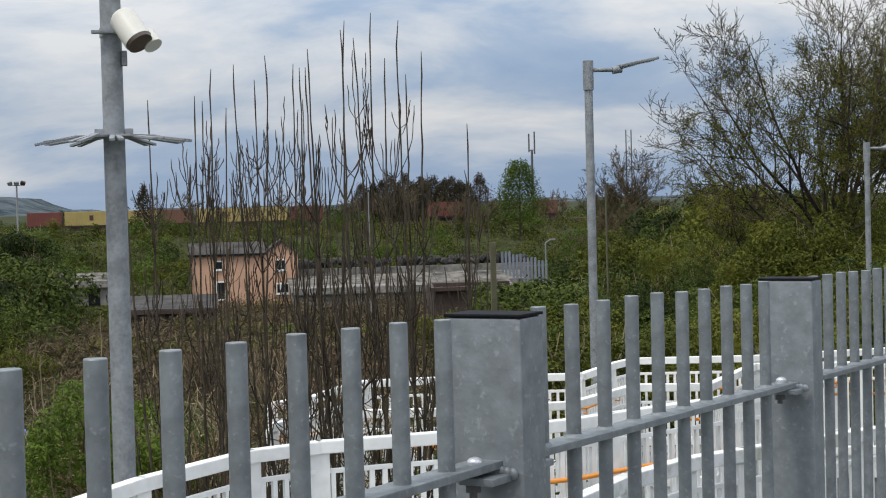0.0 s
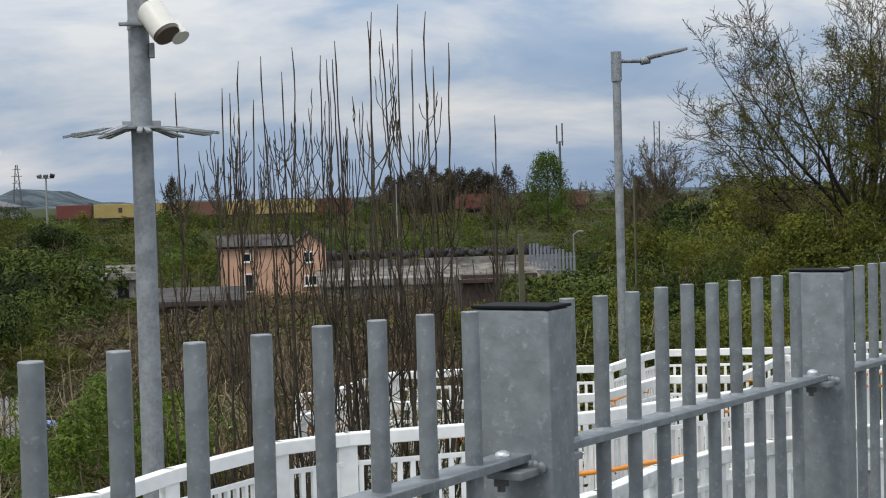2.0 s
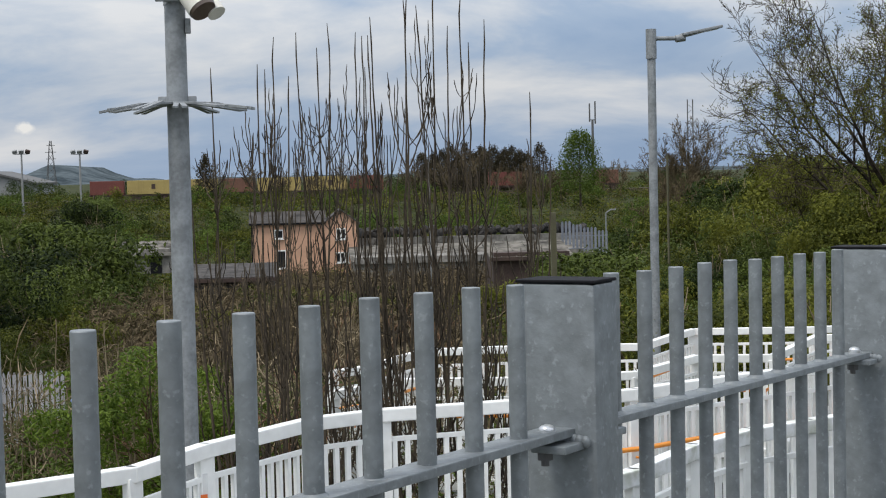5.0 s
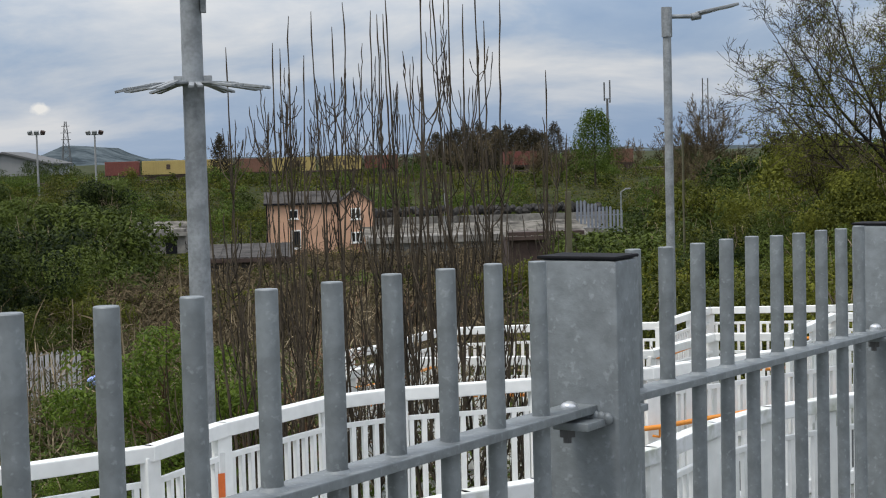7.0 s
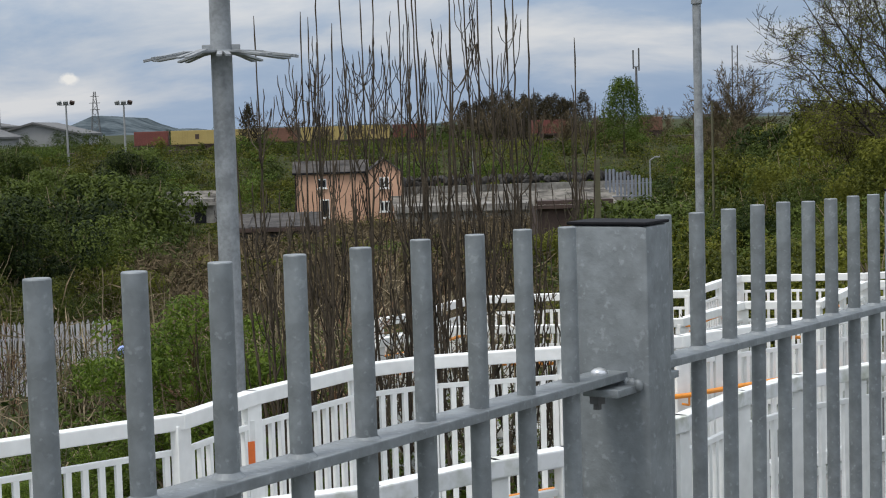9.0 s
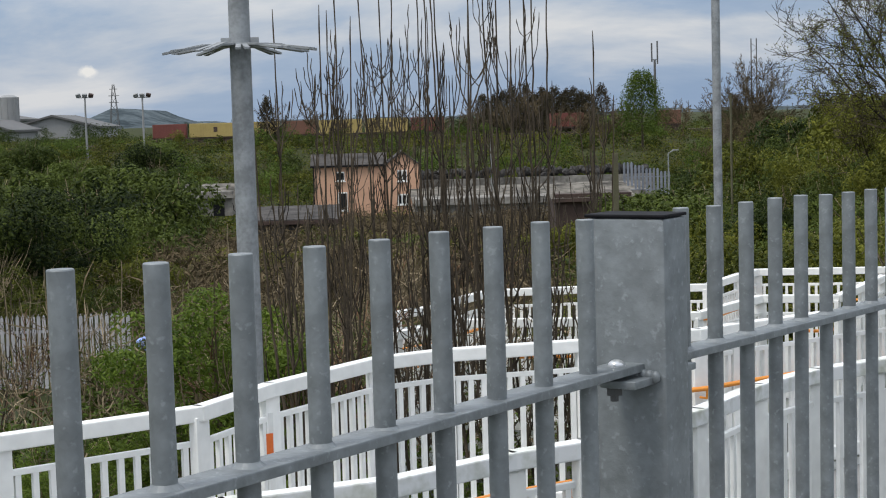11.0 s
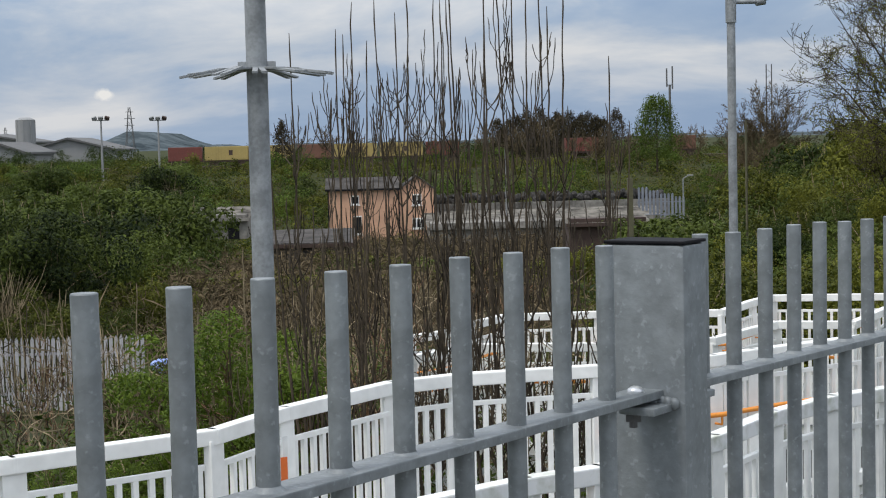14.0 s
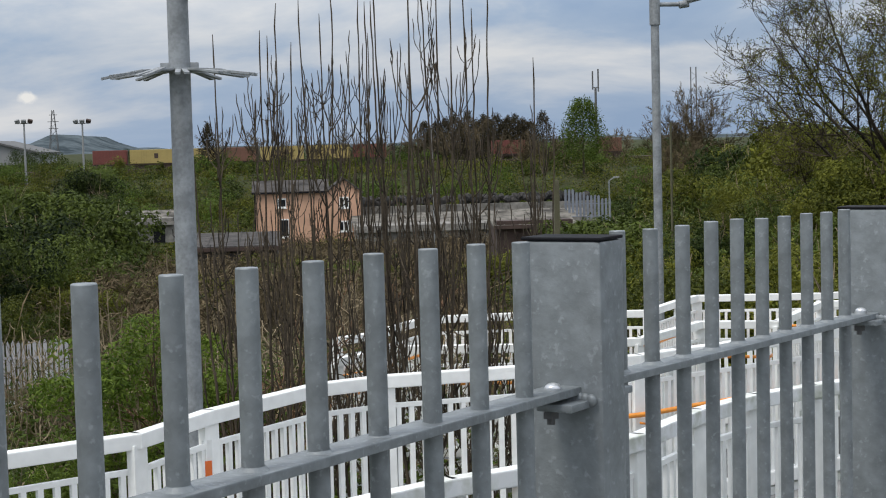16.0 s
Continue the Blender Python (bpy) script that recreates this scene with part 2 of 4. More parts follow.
SHED_PALE = material("pale_shed_cladding", (0.24, 0.245, 0.245), 0.7, 0, 0.05, 0.1, fine=0.6)
SHED_DARK = material("dark_shed_roof", (0.10, 0.10, 0.10), 0.8, 0, 0.05, 0.2, fine=0.6)
STEEL_BLUE = material("blue_grey_palisade_paint", (0.20, 0.22, 0.26), 0.6, 0.1, 2, 0.2, fine=10, obj=0.3)
BLUE = material("blue_plastic_sack", (0.22, 0.30, 0.62), 0.5, 0, 5, 0.3)
SIGN_ORANGE = material("orange_reflective_panel", (0.75, 0.16, 0.03), 0.5, 0, 5, 0.1)


# ---- mesh helpers ----
def box(bm, x, y, z, m=None, bevel=0.0):
    """A box of that size round the origin of m."""
    r = bmesh.ops.create_cube(bm, size=1.0, matrix=(m or Matrix()) @ Matrix.Diagonal((x, y, z, 1)))
    if bevel:
        es = {e for v in r["verts"] for e in v.link_edges}
        bmesh.ops.bevel(bm, geom=list(es), offset=bevel, segments=2, affect="EDGES", profile=0.6)
    return bm


def beam(bm, p, q, w, h, bevel=0.0):
    """A bar of width w and height h from p to q, upright in section."""
    p, q = Vector(p), Vector(q)
    d = q - p
    f = d.normalized()
    r = f.cross(Vector((0, 0, 1))).normalized()
    u = r.cross(f)
    m = Matrix((r, f, u)).transposed().to_4x4()
    m.translation = (p + q) / 2
    return box(bm, w, d.length, h, m, bevel)


def rod(bm, p, q, r0, r1=None, seg=8, caps=True):
    p, q = Vector(p), Vector(q)
    d = q - p
    m = Matrix.Translation((p + q) / 2) @ d.to_track_quat("Z", "Y").to_matrix().to_4x4()
    bmesh.ops.create_cone(bm, cap_ends=caps, segments=seg, radius1=r0, radius2=r0 if r1 is None else r1, depth=d.length, matrix=m)
    return bm


def smooth(bm, angle=40):
    for f in bm.faces:
        f.smooth = True
    for e in bm.edges:
        if len(e.link_faces) == 2 and e.calc_face_angle(0) > radians(angle):
            e.smooth = False
    return bm


def part(name, bm, mat, parent=None, label="", m=None):
    me = bpy.data.meshes.new(name)
    bm.to_mesh(me)
    bm.free()
    me.materials.append(mat)
    ob = new(name, me)
    if m is not None:
        ob.matrix_basis = m
    ob.parent = parent
    if label:
        ob["label"] = label
    return ob


def shared(name, me, m, parent=None):
    ob = new(name, me)
    ob.matrix_basis = m
    ob.parent = parent
    return ob


def thing(name, m, label, category, group="", kind=""):
    ob = new(name)
    ob.empty_display_size = 0.2
    ob.matrix_basis = m
    return tagged(ob, label, category, group, kind)


def mesh_of(name, verts, faces, mat, parent=None, m=None):
    me = bpy.data.meshes.new(name)
    me.from_pydata(verts.tolist(), [], faces.tolist())
    me.materials.append(mat)
    ob = new(name, me)
    if m is not None:
        ob.matrix_basis = m
    ob.parent = parent
    return ob


def leaves(rng, centres, size, slim=0.55, droop=0.0, facing=None):
    """A pointed four-cornered leaf at each centre, turned at random or facing roughly along the given ways."""
    n = len(centres)
    if facing is None:
        d = rng.normal(size=(n, 3))
        d[:, 2] -= droop
        k = rng.normal(size=(n, 3))
    else:
        k = facing / (np.linalg.norm(facing, axis=1)[:, None] + 1e-9) + rng.normal(size=(n, 3)) * 0.42
        d = np.cross(k, rng.normal(size=(n, 3)))
    d /= np.linalg.norm(d, axis=1)[:, None]
    w = np.cross(d, k)
    w /= np.linalg.norm(w, axis=1)[:, None]
    s = size * rng.uniform(0.6, 1.3, n)[:, None]
    up = np.cross(d, w) * s * 0.12
    v = np.stack([centres - d * s * 0.5, centres + w * s * slim * 0.5 + up, centres + d * s * 0.5, centres - w * s * slim * 0.5 + up], 1).reshape(-1, 3)
    return v, np.arange(4 * n).reshape(n, 4)


def lobed(rng, n, radii, lobes, lobe):
    """Points on the shells of many uneven lobes set over an ellipsoid, and the way out of each lobe."""
    c = rng.normal(size=(lobes, 3))
    c /= np.linalg.norm(c, axis=1)[:, None]
    c *= rng.uniform(0.45, 1.08, lobes)[:, None]
    rr = lobe * rng.uniform(0.55, 1.35, lobes)
    pick = rng.choice(lobes, n, p=rr ** 2 / (rr ** 2).sum())
    d = rng.normal(size=(n, 3))
    d[:, 2] += 0.25
    d /= np.linalg.norm(d, axis=1)[:, None]
    stray = 1 + 0.5 * np.maximum(0, rng.normal(size=n) - 1.2)
    return (c * np.array(radii))[pick] + d * (rr[pick] * rng.uniform(0.72, 1.05, n) * stray)[:, None] * np.array([1, 1, 0.8]), d + (c * np.array([1, 1, 1.4]))[pick] * 0.35


def tubes(paths, radii, seg=5):
    """Tapered tubes along polylines, as vertices and faces."""
    vs, fs, base = [], [], 0
    ring = np.arange(seg) * 2 * math.pi / seg
    for pts, rr in zip(paths, radii):
        pts = np.asarray(pts, float)
        t = np.gradient(pts, axis=0)
        t /= np.linalg.norm(t, axis=1)[:, None] + 1e-9
        a = np.cross(t, np.array([0.37, 0.91, 0.17]))
        a /= np.linalg.norm(a, axis=1)[:, None] + 1e-9
        b = np.cross(t, a)
        r = np.asarray(rr, float)[:, None, None]
        v = pts[:, None, :] + r * (np.cos(ring)[None, :, None] * a[:, None, :] + np.sin(ring)[None, :, None] * b[:, None, :])
        n = len(pts)
        vs.append(v.reshape(-1, 3))
        i = np.arange(n - 1)[:, None] * seg
        j = np.arange(seg)[None, :]
        k = (j + 1) % seg
        fs.append((base + np.stack([i + j, i + k, i + seg + k, i + seg + j], -1)).reshape(-1, 4))
        base += n * seg
    return np.concatenate(vs), np.concatenate(fs)


# ---- ground of the valley: one sheet to the horizon ----
def ground_height(a, s):
    pts_a = (-60, 0, 7, 12, 20, 40, 70, 120, 180, 225, 262, 320, 420, 700, 3200)
    pts_z = (-0.05, -0.05, -1.9, -2.1, -2.6, -4.7, -6.6, -8.6, -8.9, -7.5, -3.2, -2.8, -2.2, -1.6, -1.0)
    z = np.interp(a, pts_a, pts_z)
    bank = np.clip((s - (2.0 + 0.19 * a)) / 9.0, 0, 1) * np.clip((a - 14) / 20.0, 0, 1) * np.clip((240 - a) / 120.0, 0, 1)
    z = z + bank * (-1.2 - z) * 0.85
    bump = np.sin(a * 0.31 + s * 0.17) * 0.16 + np.sin(a * 0.09 - s * 0.23) * 0.22
    return z + bump * np.clip((a - 15) / 20.0, 0, 1)


aa = np.concatenate([np.linspace(-60, 4, 8), np.linspace(6, 60, 46), np.linspace(63, 330, 80), np.geomspace(345, 3200, 26)])
ss = np.concatenate([-np.geomspace(2500, 70, 16), np.linspace(-65, 90, 90), np.geomspace(95, 2500, 16)])
ga, gs = np.meshgrid(aa, ss, indexing="ij")
gz = ground_height(ga, gs)
gv = np.stack([ORIGIN.x + AX.x * ga + RX.x * gs, ORIGIN.y + AX.y * ga + RX.y * gs, gz], -1).reshape(-1, 3)
na, ns = ga.shape
ii = (np.arange(na - 1)[:, None] * ns + np.arange(ns - 1)[None, :]).reshape(-1)
ground = mesh_of("ground", gv, np.stack([ii, ii + ns, ii + ns + 1, ii + 1], 1), EARTH)
tagged(ground, "rough grass and bare earth falling away into a valley", "ground", kind="structure")
for p in ground.data.polygons:
    p.use_smooth = True

# ---- raised walkway on which the viewer stands ----
bm = bmesh.new()
box(bm, 14, 3.2, 2.4, pose(1.5, -1.35, -1.2, 0, 1.7, 0), 0.01)
tagged(part("walkway", bm, DECK), "grey surfaced walkway along the galvanised fence", "walkway", kind="structure")


# ---- near fence of round bars, falling gently along its length ----
FALL = 0.03
PITCH = 0.125


def near_fence():
    fence = thing("bar_fence", pose(0, -0.010, 0), "galvanised steel fence of upright round bars and box posts", "fence")
    bm = bmesh.new()
    rod(bm, (0, 0, -1.27), (0, 0, -0.0012), 0.0125, seg=20)
    rod(bm, (0, 0, -0.0012), (0, 0, 0), 0.0125, 0.0118, seg=20)
    smooth(bm)
    bar_me = bpy.data.meshes.new("bar")
    bm.to_mesh(bar_me)
    bm.free()
    bar_me.materials.append(GALV)
    bm = bmesh.new()
    # weld collar where a bar passes through the rail
    rod(bm, (0, 0, 0), (0, 0, 0.006), 0.0185, 0.0125, seg=16, caps=False)
    smooth(bm, 80)
    weld_me = bpy.data.meshes.new("weld")
    bm.to_mesh(weld_me)
    bm.free()
    weld_me.materials.append(GALV)
    # the panel nearest the viewer was set a little lower at its open end
    sag = lambda x: 0.009 * min(1.0, max(0.0, (0.80 - x) / 0.80)) if x < 1.1 else 0.0
    rise = lambda x: 0.007 + 0.0105 * (x - 1.3) if x > 1.2 else 0.003
    top = lambda x: 1.45 - FALL * x - sag(x) + rise(x)
    rng = random.Random(4)
    panel = 11.5 * PITCH
    for k in range(-1, 4):
        px = 1.16 + k * panel + (0.066 if k > 0 else 0)
        # box post with a black cap
        bm = bmesh.new()
        box(bm, 0.080, 0.130, 1.52, pose(0, 0.005, -0.76 - 0.003), 0.009)
        smooth(bm, 50)
        post = part("post", bm, GALV_POST, fence, "spangled galvanised box post", pose(px, 0, top(px)))
        bm = bmesh.new()
        box(bm, 0.079, 0.129, 0.005, pose(0, 0.005, -0.0005), 0.002)
        for v in bm.verts:
            if v.co.z > 0.0005 and abs(v.co.x) < 0.037 and abs(v.co.y) < 0.057:
                v.co.z += 0.005
        part("cap", bm, BLACK, post, "black plastic post cap")
        # rails between this post and the next
        x0, x1 = px + 0.036, px + panel - 0.040 + (0.052 if k == 0 else 0)
        rail_sag = lambda x: 0.008 + 0.011 * (1.0 - x) + 0.005 * min(1.0, max(0.0, (x - 0.3) / 0.5)) if x < 1.13 else 0.006 + 0.002 * (x - 1.13)
        z = lambda x, drop: 1.45 - FALL * x - drop - rail_sag(x)
        for drop, nm in ((0.212, "rail"), (1.235, "bottom_rail")):
            bm = bmesh.new()
            a, b = x0 + 0.012, x1 + 0.012
            beam(bm, (a, 0, z(a, drop)), (b, 0, z(b, drop)), 0.050, 0.012, 0.0015)
            rail = part(nm, bm, GALV, fence)
            for end, sgn in ((x0, 1), (x1, -1)):
                bm = bmesh.new()
                e = end + sgn * 0.004
                beam(bm, (e, -0.014, z(e, drop + 0.0125)), (e + sgn * 0.062, -0.014, z(e + sgn * 0.062, drop + 0.0125)), 0.056, 0.011, 0.002)
                # weld bead of the lug
                for w in range(5):
                    bmesh.ops.create_icosphere(bm, subdivisions=2, radius=0.0085, matrix=pose(e + sgn * 0.001, -0.044 + 0.010 * w, z(e, drop + 0.007 - 0.001 * (w % 3))) @ Matrix.Diagonal((0.7, 1.0, 1.1, 1)))
                smooth(bm)
                part("lug", bm, GALV, rail)
                bx = end + sgn * 0.040
                bm = bmesh.new()
                bmesh.ops.create_uvsphere(bm, u_segments=18, v_segments=9, radius=0.0125, matrix=pose(bx, 0.0, z(bx, drop - 0.0125)) @ Matrix.Diagonal((1, 1, 0.66, 1)))
                rod(bm, (bx, 0.0, z(bx, drop - 0.0055)), (bx, 0.0, z(bx, drop - 0.0115)), 0.0135, seg=18)
                smooth(bm)
                part("bolt_head", bm, ZINC, rail, "bright zinc domed bolt head")
                bm = bmesh.new()
                rod(bm, (bx, 0.004, z(bx, drop + 0.018)), (bx, 0.004, z(bx, drop + 0.031)), 0.0125, seg=6)
                rod(bm, (bx, 0.004, z(bx, drop + 0.03)), (bx, 0.004, z(bx, drop + 0.04)), 0.006, seg=10)
                part("nut", bm, SHED_DARK, rail, "dark rust-stained nut")
        for i in range(10):
            n = 10.5 + i + k * 11.5
            x = n * PITCH + 0.007 + rng.uniform(-0.001, 0.001) + (0.010 - 0.0032 * n if k < 0 else 0.0030 * (n - 15) if k == 0 else 0.078)
            zt = top(x) + rng.uniform(-0.002, 0.002)
            shared("bar", bar_me, pose(x, rng.uniform(-0.001, 0.001), zt, rng.uniform(-0.3, 0.3), rng.uniform(-0.3, 0.3), rng.uniform(0, 360)), fence)
            shared("weld", weld_me, pose(x, 0, z(x, 0.206)), fence)
    return fence


near_fence()


# ---- white footbridge ramp: parapets, decks and handrails ----
def along(points, step):
    """Points at even steps along a polyline, each with its heading, and the corners kept as posts."""
    out = []
    for p, q in zip(points, points[1:]):
        p, q = Vector(p), Vector(q)
        n = max(1, round((q - p).length / step))
        out += [(p.lerp(q, i / n), (q - p).normalized()) for i in range(n)]
    out.append((Vector(points[-1]), (Vector(points[-1]) - Vector(points[-2])).normalized()))
    return out


def parapet(name, pts, label, handrail_side=0.0, rail_drop=0.40, rail_span=(0, 99), top_mat=None, height=1.25, baluster_step=0.092, fat=0.085):
    """pts: top edge of the parapet, point by point."""
    pts = [Vector(p) for p in pts]
    base = pts[0] - Vector((0, 0, height))
    th = thing(name, Matrix.Translation(base), label, "parapet", "white ramp parapets")
    pts = [p - base for p in pts]
    down = lambda p, d: p - Vector((0, 0, d))
    for p, q in zip(pts, pts[1:]):
        e = (q - p).normalized() * 0.02
        bm = bmesh.new()
        beam(bm, down(p - e, fat / 2), down(q + e, fat / 2), fat, fat, 0.008)
        part("top_rail", bm, top_mat or WHITE, th)
        bm = bmesh.new()
        beam(bm, down(p, 0.205), down(q, 0.205), 0.03, 0.032, 0.004)
        part("middle_rail", bm, WHITE, th)
        bm = bmesh.new()
        beam(bm, down(p - e, height - 0.18), down(q + e, height - 0.18), 0.10, 0.10, 0.008)
        part("bottom_rail", bm, WHITE, th)
        bm = bmesh.new()
        beam(bm, down(p, height + 0.02), down(q, height + 0.02), 0.05, 0.26, 0.006)
        part("stringer", bm, WHITE_DIRTY, th, "white stringer stained green with algae")
        n = max(2, round((q - p).length / baluster_step))
        for i in range(1, n):
            c = p.lerp(q, i / n)
            turn = math.degrees(math.atan2((q - p).y, (q - p).x))
            b = bpy.data.meshes.get("baluster")
            if b is None:
                t = bmesh.new()
                box(t, 0.032, 0.028, 0.84, None)
                b = bpy.data.meshes.new("baluster")
                t.to_mesh(b)
                t.free()
                b.materials.append(WHITE)
            shared("baluster", b, Matrix.Translation(down(c, 0.63)) @ pose(0, 0, 0, 0, 0, turn), th)
    for c, d in along(pts, 1.35):
        turn = math.degrees(math.atan2(d.y, d.x))
        bm = bmesh.new()
        box(bm, 0.13, 0.05, height - 0.06, Matrix.Translation(down(c, height / 2 + 0.03)) @ pose(0, 0, 0, 0, 0, turn), 0.004)
        part("post", bm, WHITE, th)
    if handrail_side:
        rail_pts = []
        for i, p in enumerate(pts):
            if not rail_span[0] <= i <= rail_span[1]:
                continue
            d = (pts[min(i + 1, len(pts) - 1)] - pts[max(i - 1, 0)]).normalized()
            r = d.cross(Vector((0, 0, 1))).normalized()
            rail_pts.append(down(p + r * handrail_side, rail_drop))
        for p, q in zip(rail_pts, rail_pts[1:]):
            bm = bmesh.new()
            rod(bm, p, q, 0.018, seg=10)
            bmesh.ops.create_uvsphere(bm, u_segments=10, v_segments=6, radius=0.018, matrix=Matrix.Translation(q))
            h = part("handrail", smooth(bm), ORANGE, th, "orange painted tubular handrail")
        for c, d in along(rail_pts, 1.35):
            r = d.cross(Vector((0, 0, 1))).normalized() * (-0.09 if handrail_side > 0 else 0.09)
            bm = bmesh.new()
            rod(bm, c, down(c, 0.07), 0.008, seg=6)
            rod(bm, down(c, 0.07), down(c, 0.07) + r, 0.008, seg=6)
            part("bracket", bm, ORANGE, th)
    return th


def deck(name, left, right, drop, label):
    vs = []
    for a, b in zip(left, right):
        for p in (a, b):
            vs.append((p[0], p[1], p[2] - drop))
    n = len(vs)
    vs += [(x, y, z - 1.15) for x, y, z in vs]
    fs = []
    for i in range(0, n - 2, 2):
        fs += [(i, i + 1, i + 3, i + 2), (n + i, n + i + 2, n + i + 3, n + i + 1), (i, i + 2, n + i + 2, n + i), (i + 1, n + i + 1, n + i + 3, i + 3)]
    fs += [(0, n, n + 1, 1), (n - 2, n - 1, 2 * n - 1, 2 * n - 2)]
    tagged(mesh_of(name, np.array(vs), np.array(fs), DECK), label, "deck", kind="structure")


UP_FAR = [spot(*p, 0.05) for p in ((6.9, -3.9), (8.15, -1.9), (8.78, -0.96), (9.47, -0.62), (10.35, 0.01), (10.61, 0.46), (10.83, 1.42), (11.16, 2.26), (11.39, 2.59), (12.4, 4.2))]
UP_NEAR = [spot(*p, 0.05) for p in ((6.0, -1.9), (6.56, -0.64), (6.84, 0.06), (7.27, 0.6), (7.47, 0.96), (8.16, 1.64), (8.83, 2.11), (9.28, 2.56), (9.54, 2.99), (10.6, 4.9))]
LOW_FAR = [spot(*p, -0.45) for p in ((17.01, 0.25), (17.41, 0.68), (18.11, 0.97), (18.79, 1.37), (18.84, 2.5), (18.63, 3.89), (19.68, 4.5), (20.17, 4.86), (19.92, 6.39), (20.3, 8.6))]
LOW_NEAR = [spot(*p, -0.45) for p in ((15.37, 0.22), (16.12, 0.88), (15.92, 2.07), (16.08, 3.27), (17.34, 4.21), (17.12, 4.99), (18.99, 6.09), (18.4, 8.6))]
parapet("ramp_parapet", UP_FAR, "white painted steel ramp parapet with square balusters", 0.09, 0.41, (6, 99))
parapet("ramp_parapet", UP_NEAR, "white painted steel ramp parapet with algae-stained stringer", -0.09, 0.22, (1, 4), WHITE_DIRTY)
parapet("ramp_parapet", LOW_FAR, "white painted parapet of the lower ramp bend", 0.09)
parapet("ramp_parapet", LOW_NEAR, "white painted parapet of the lower ramp landing", -0.09)
deck("ramp_deck", UP_FAR, UP_NEAR, 1.2, "grey deck of the white footbridge ramp")
deck("lower_ramp_deck", LOW_FAR[:8], LOW_NEAR, 1.2, "grey deck of the lower footbridge ramp")


# ---- lamp columns ----
def spiked_column():
    th = thing("camera_column", at_spot(11.0, -0.825, -2.2), "galvanised column with anti-climb spikes and a cream camera housing", "column")
    bm = bmesh.new()
    rod(bm, (0, 0, 0), (0, 0, 7.2), 0.078, 0.066, seg=28)
    part("shaft", smooth(bm), GALV_FAR, th)
    z = 4.30
    bm = bmesh.new()
    rod(bm, (0, 0, z - 0.025), (0, 0, z + 0.035), 0.080, seg=28)
    for sx in (-1, 1):
        box(bm, 0.06, 0.07, 0.06, pose(sx * 0.095, 0, z + 0.005), 0.004)
    part("clamp", smooth(bm), GALV_FAR, th, "galvanised two-part clamp collar")
    rng = random.Random(7)
    for i in range(12):
        ang = i * 30 + 6
        L = 0.50 + rng.uniform(-0.02, 0.02)
        bm = bmesh.new()
        # a bent strip with a forked tip
        tilt = 8 + rng.uniform(-2, 4)
        box(bm, 0.24, 0.070, 0.016, pose(0.18, 0, -0.01, 0, 3, 0), 0.003)
        for s in (-1, 1):
            box(bm, L - 0.22, 0.034, 0.014, pose(0.24 + (L - 0.22) / 2, s * 0.022, -0.032, 0, tilt, s * 3.5))
        part("spike", bm, GALV_FAR, th, "", pose(0, 0, z - 0.005, 0, 0, ang))
    # camera housing on a bracket
    h = 4.90
    bm = bmesh.new()
    box(bm, 0.20, 0.05, 0.022, pose(-0.02, -0.09, h + 0.07), 0.003)
    rod(bm, (0, 0, h + 0.04), (0, 0, h + 0.10), 0.076, seg=24)
    part("bracket", smooth(bm), GALV_FAR, th)
    bm = bmesh.new()
    box(bm, 0.035, 0.05, 0.10, pose(0.085, -0.02, h - 0.10), 0.006)
    part("junction_box", bm, GALV_FAR, th)
    d = Vector((0.50, -0.42, -0.78)).normalized()
    c = Vector((0.142, -0.14, h + 0.075))
    bm = bmesh.new()
    rod(bm, c - d * 0.11, c + d * 0.10, 0.094, seg=32)
    rod(bm, c - d * 0.14, c - d * 0.11, 0.066, 0.094, seg=32)
    house = part("housing", smooth(bm, 50), CASING, th, "cream cylindrical camera housing")
    bm = bmesh.new()
    rod(bm, c + d * 0.10, c + d * 0.125, 0.092, 0.086, seg=32)
    part("lens", smooth(bm, 50), LENS, house, "dark amber front glass")
    bm = bmesh.new()
    side = Vector((0.075, 0.09, 0.0))
    rod(bm, c + side + d * 0.03, c + side + d * 0.135, 0.062, seg=24)
    part("illuminator", smooth(bm, 50), CASING, th, "small round infrared lamp beside the housing")


spiked_column()


def street_lamp(a, s, top_z, turn, label):
    gz0 = float(ground_height(np.array(a), np.array(s)))
    h = top_z - gz0
    th = thing("street_lamp", at_spot(a, s, gz0, turn), label, "street lamp", "lamps along the ramp")
    bm = bmesh.new()
    rod(bm, (0, 0, -0.1), (0, 0, h - 0.42), 0.068, 0.062, seg=20)
    part("shaft", smooth(bm), GALV_FAR, th)
    bm = bmesh.new()
    rod(bm, (0, 0, h - 0.44), (0, 0, h), 0.079, seg=20)
    part("sleeve", smooth(bm), GALV_FAR, th)
    bm = bmesh.new()
    rod(bm, (0.05, 0, h - 0.14), (0.46, 0, h - 0.14), 0.032, seg=12)
    part("arm", smooth(bm), GALV_FAR, th)
    bm = bmesh.new()
    rod(bm, (0.38, 0, h - 0.15), (0.52, 0, h - 0.13), 0.055, 0.055, seg=12)
    box(bm, 0.62, 0.24, 0.045, pose(0.78, 0, h - 0.03, 0, -11, 0), 0.015)
    box(bm, 0.26, 0.16, 0.06, pose(0.62, 0, h - 0.075, 0, -14, 0), 0.02)
    head = part("lamp_head", smooth(bm), GALV_FAR, th, "flat grey lamp head tilted upward")
    bm = bmesh.new()
    box(bm, 0.36, 0.18, 0.006, pose(0.84, 0, h - 0.048, 0, -11, 0))
    part("diffuser", bm, WINDOW_WHITE, head)


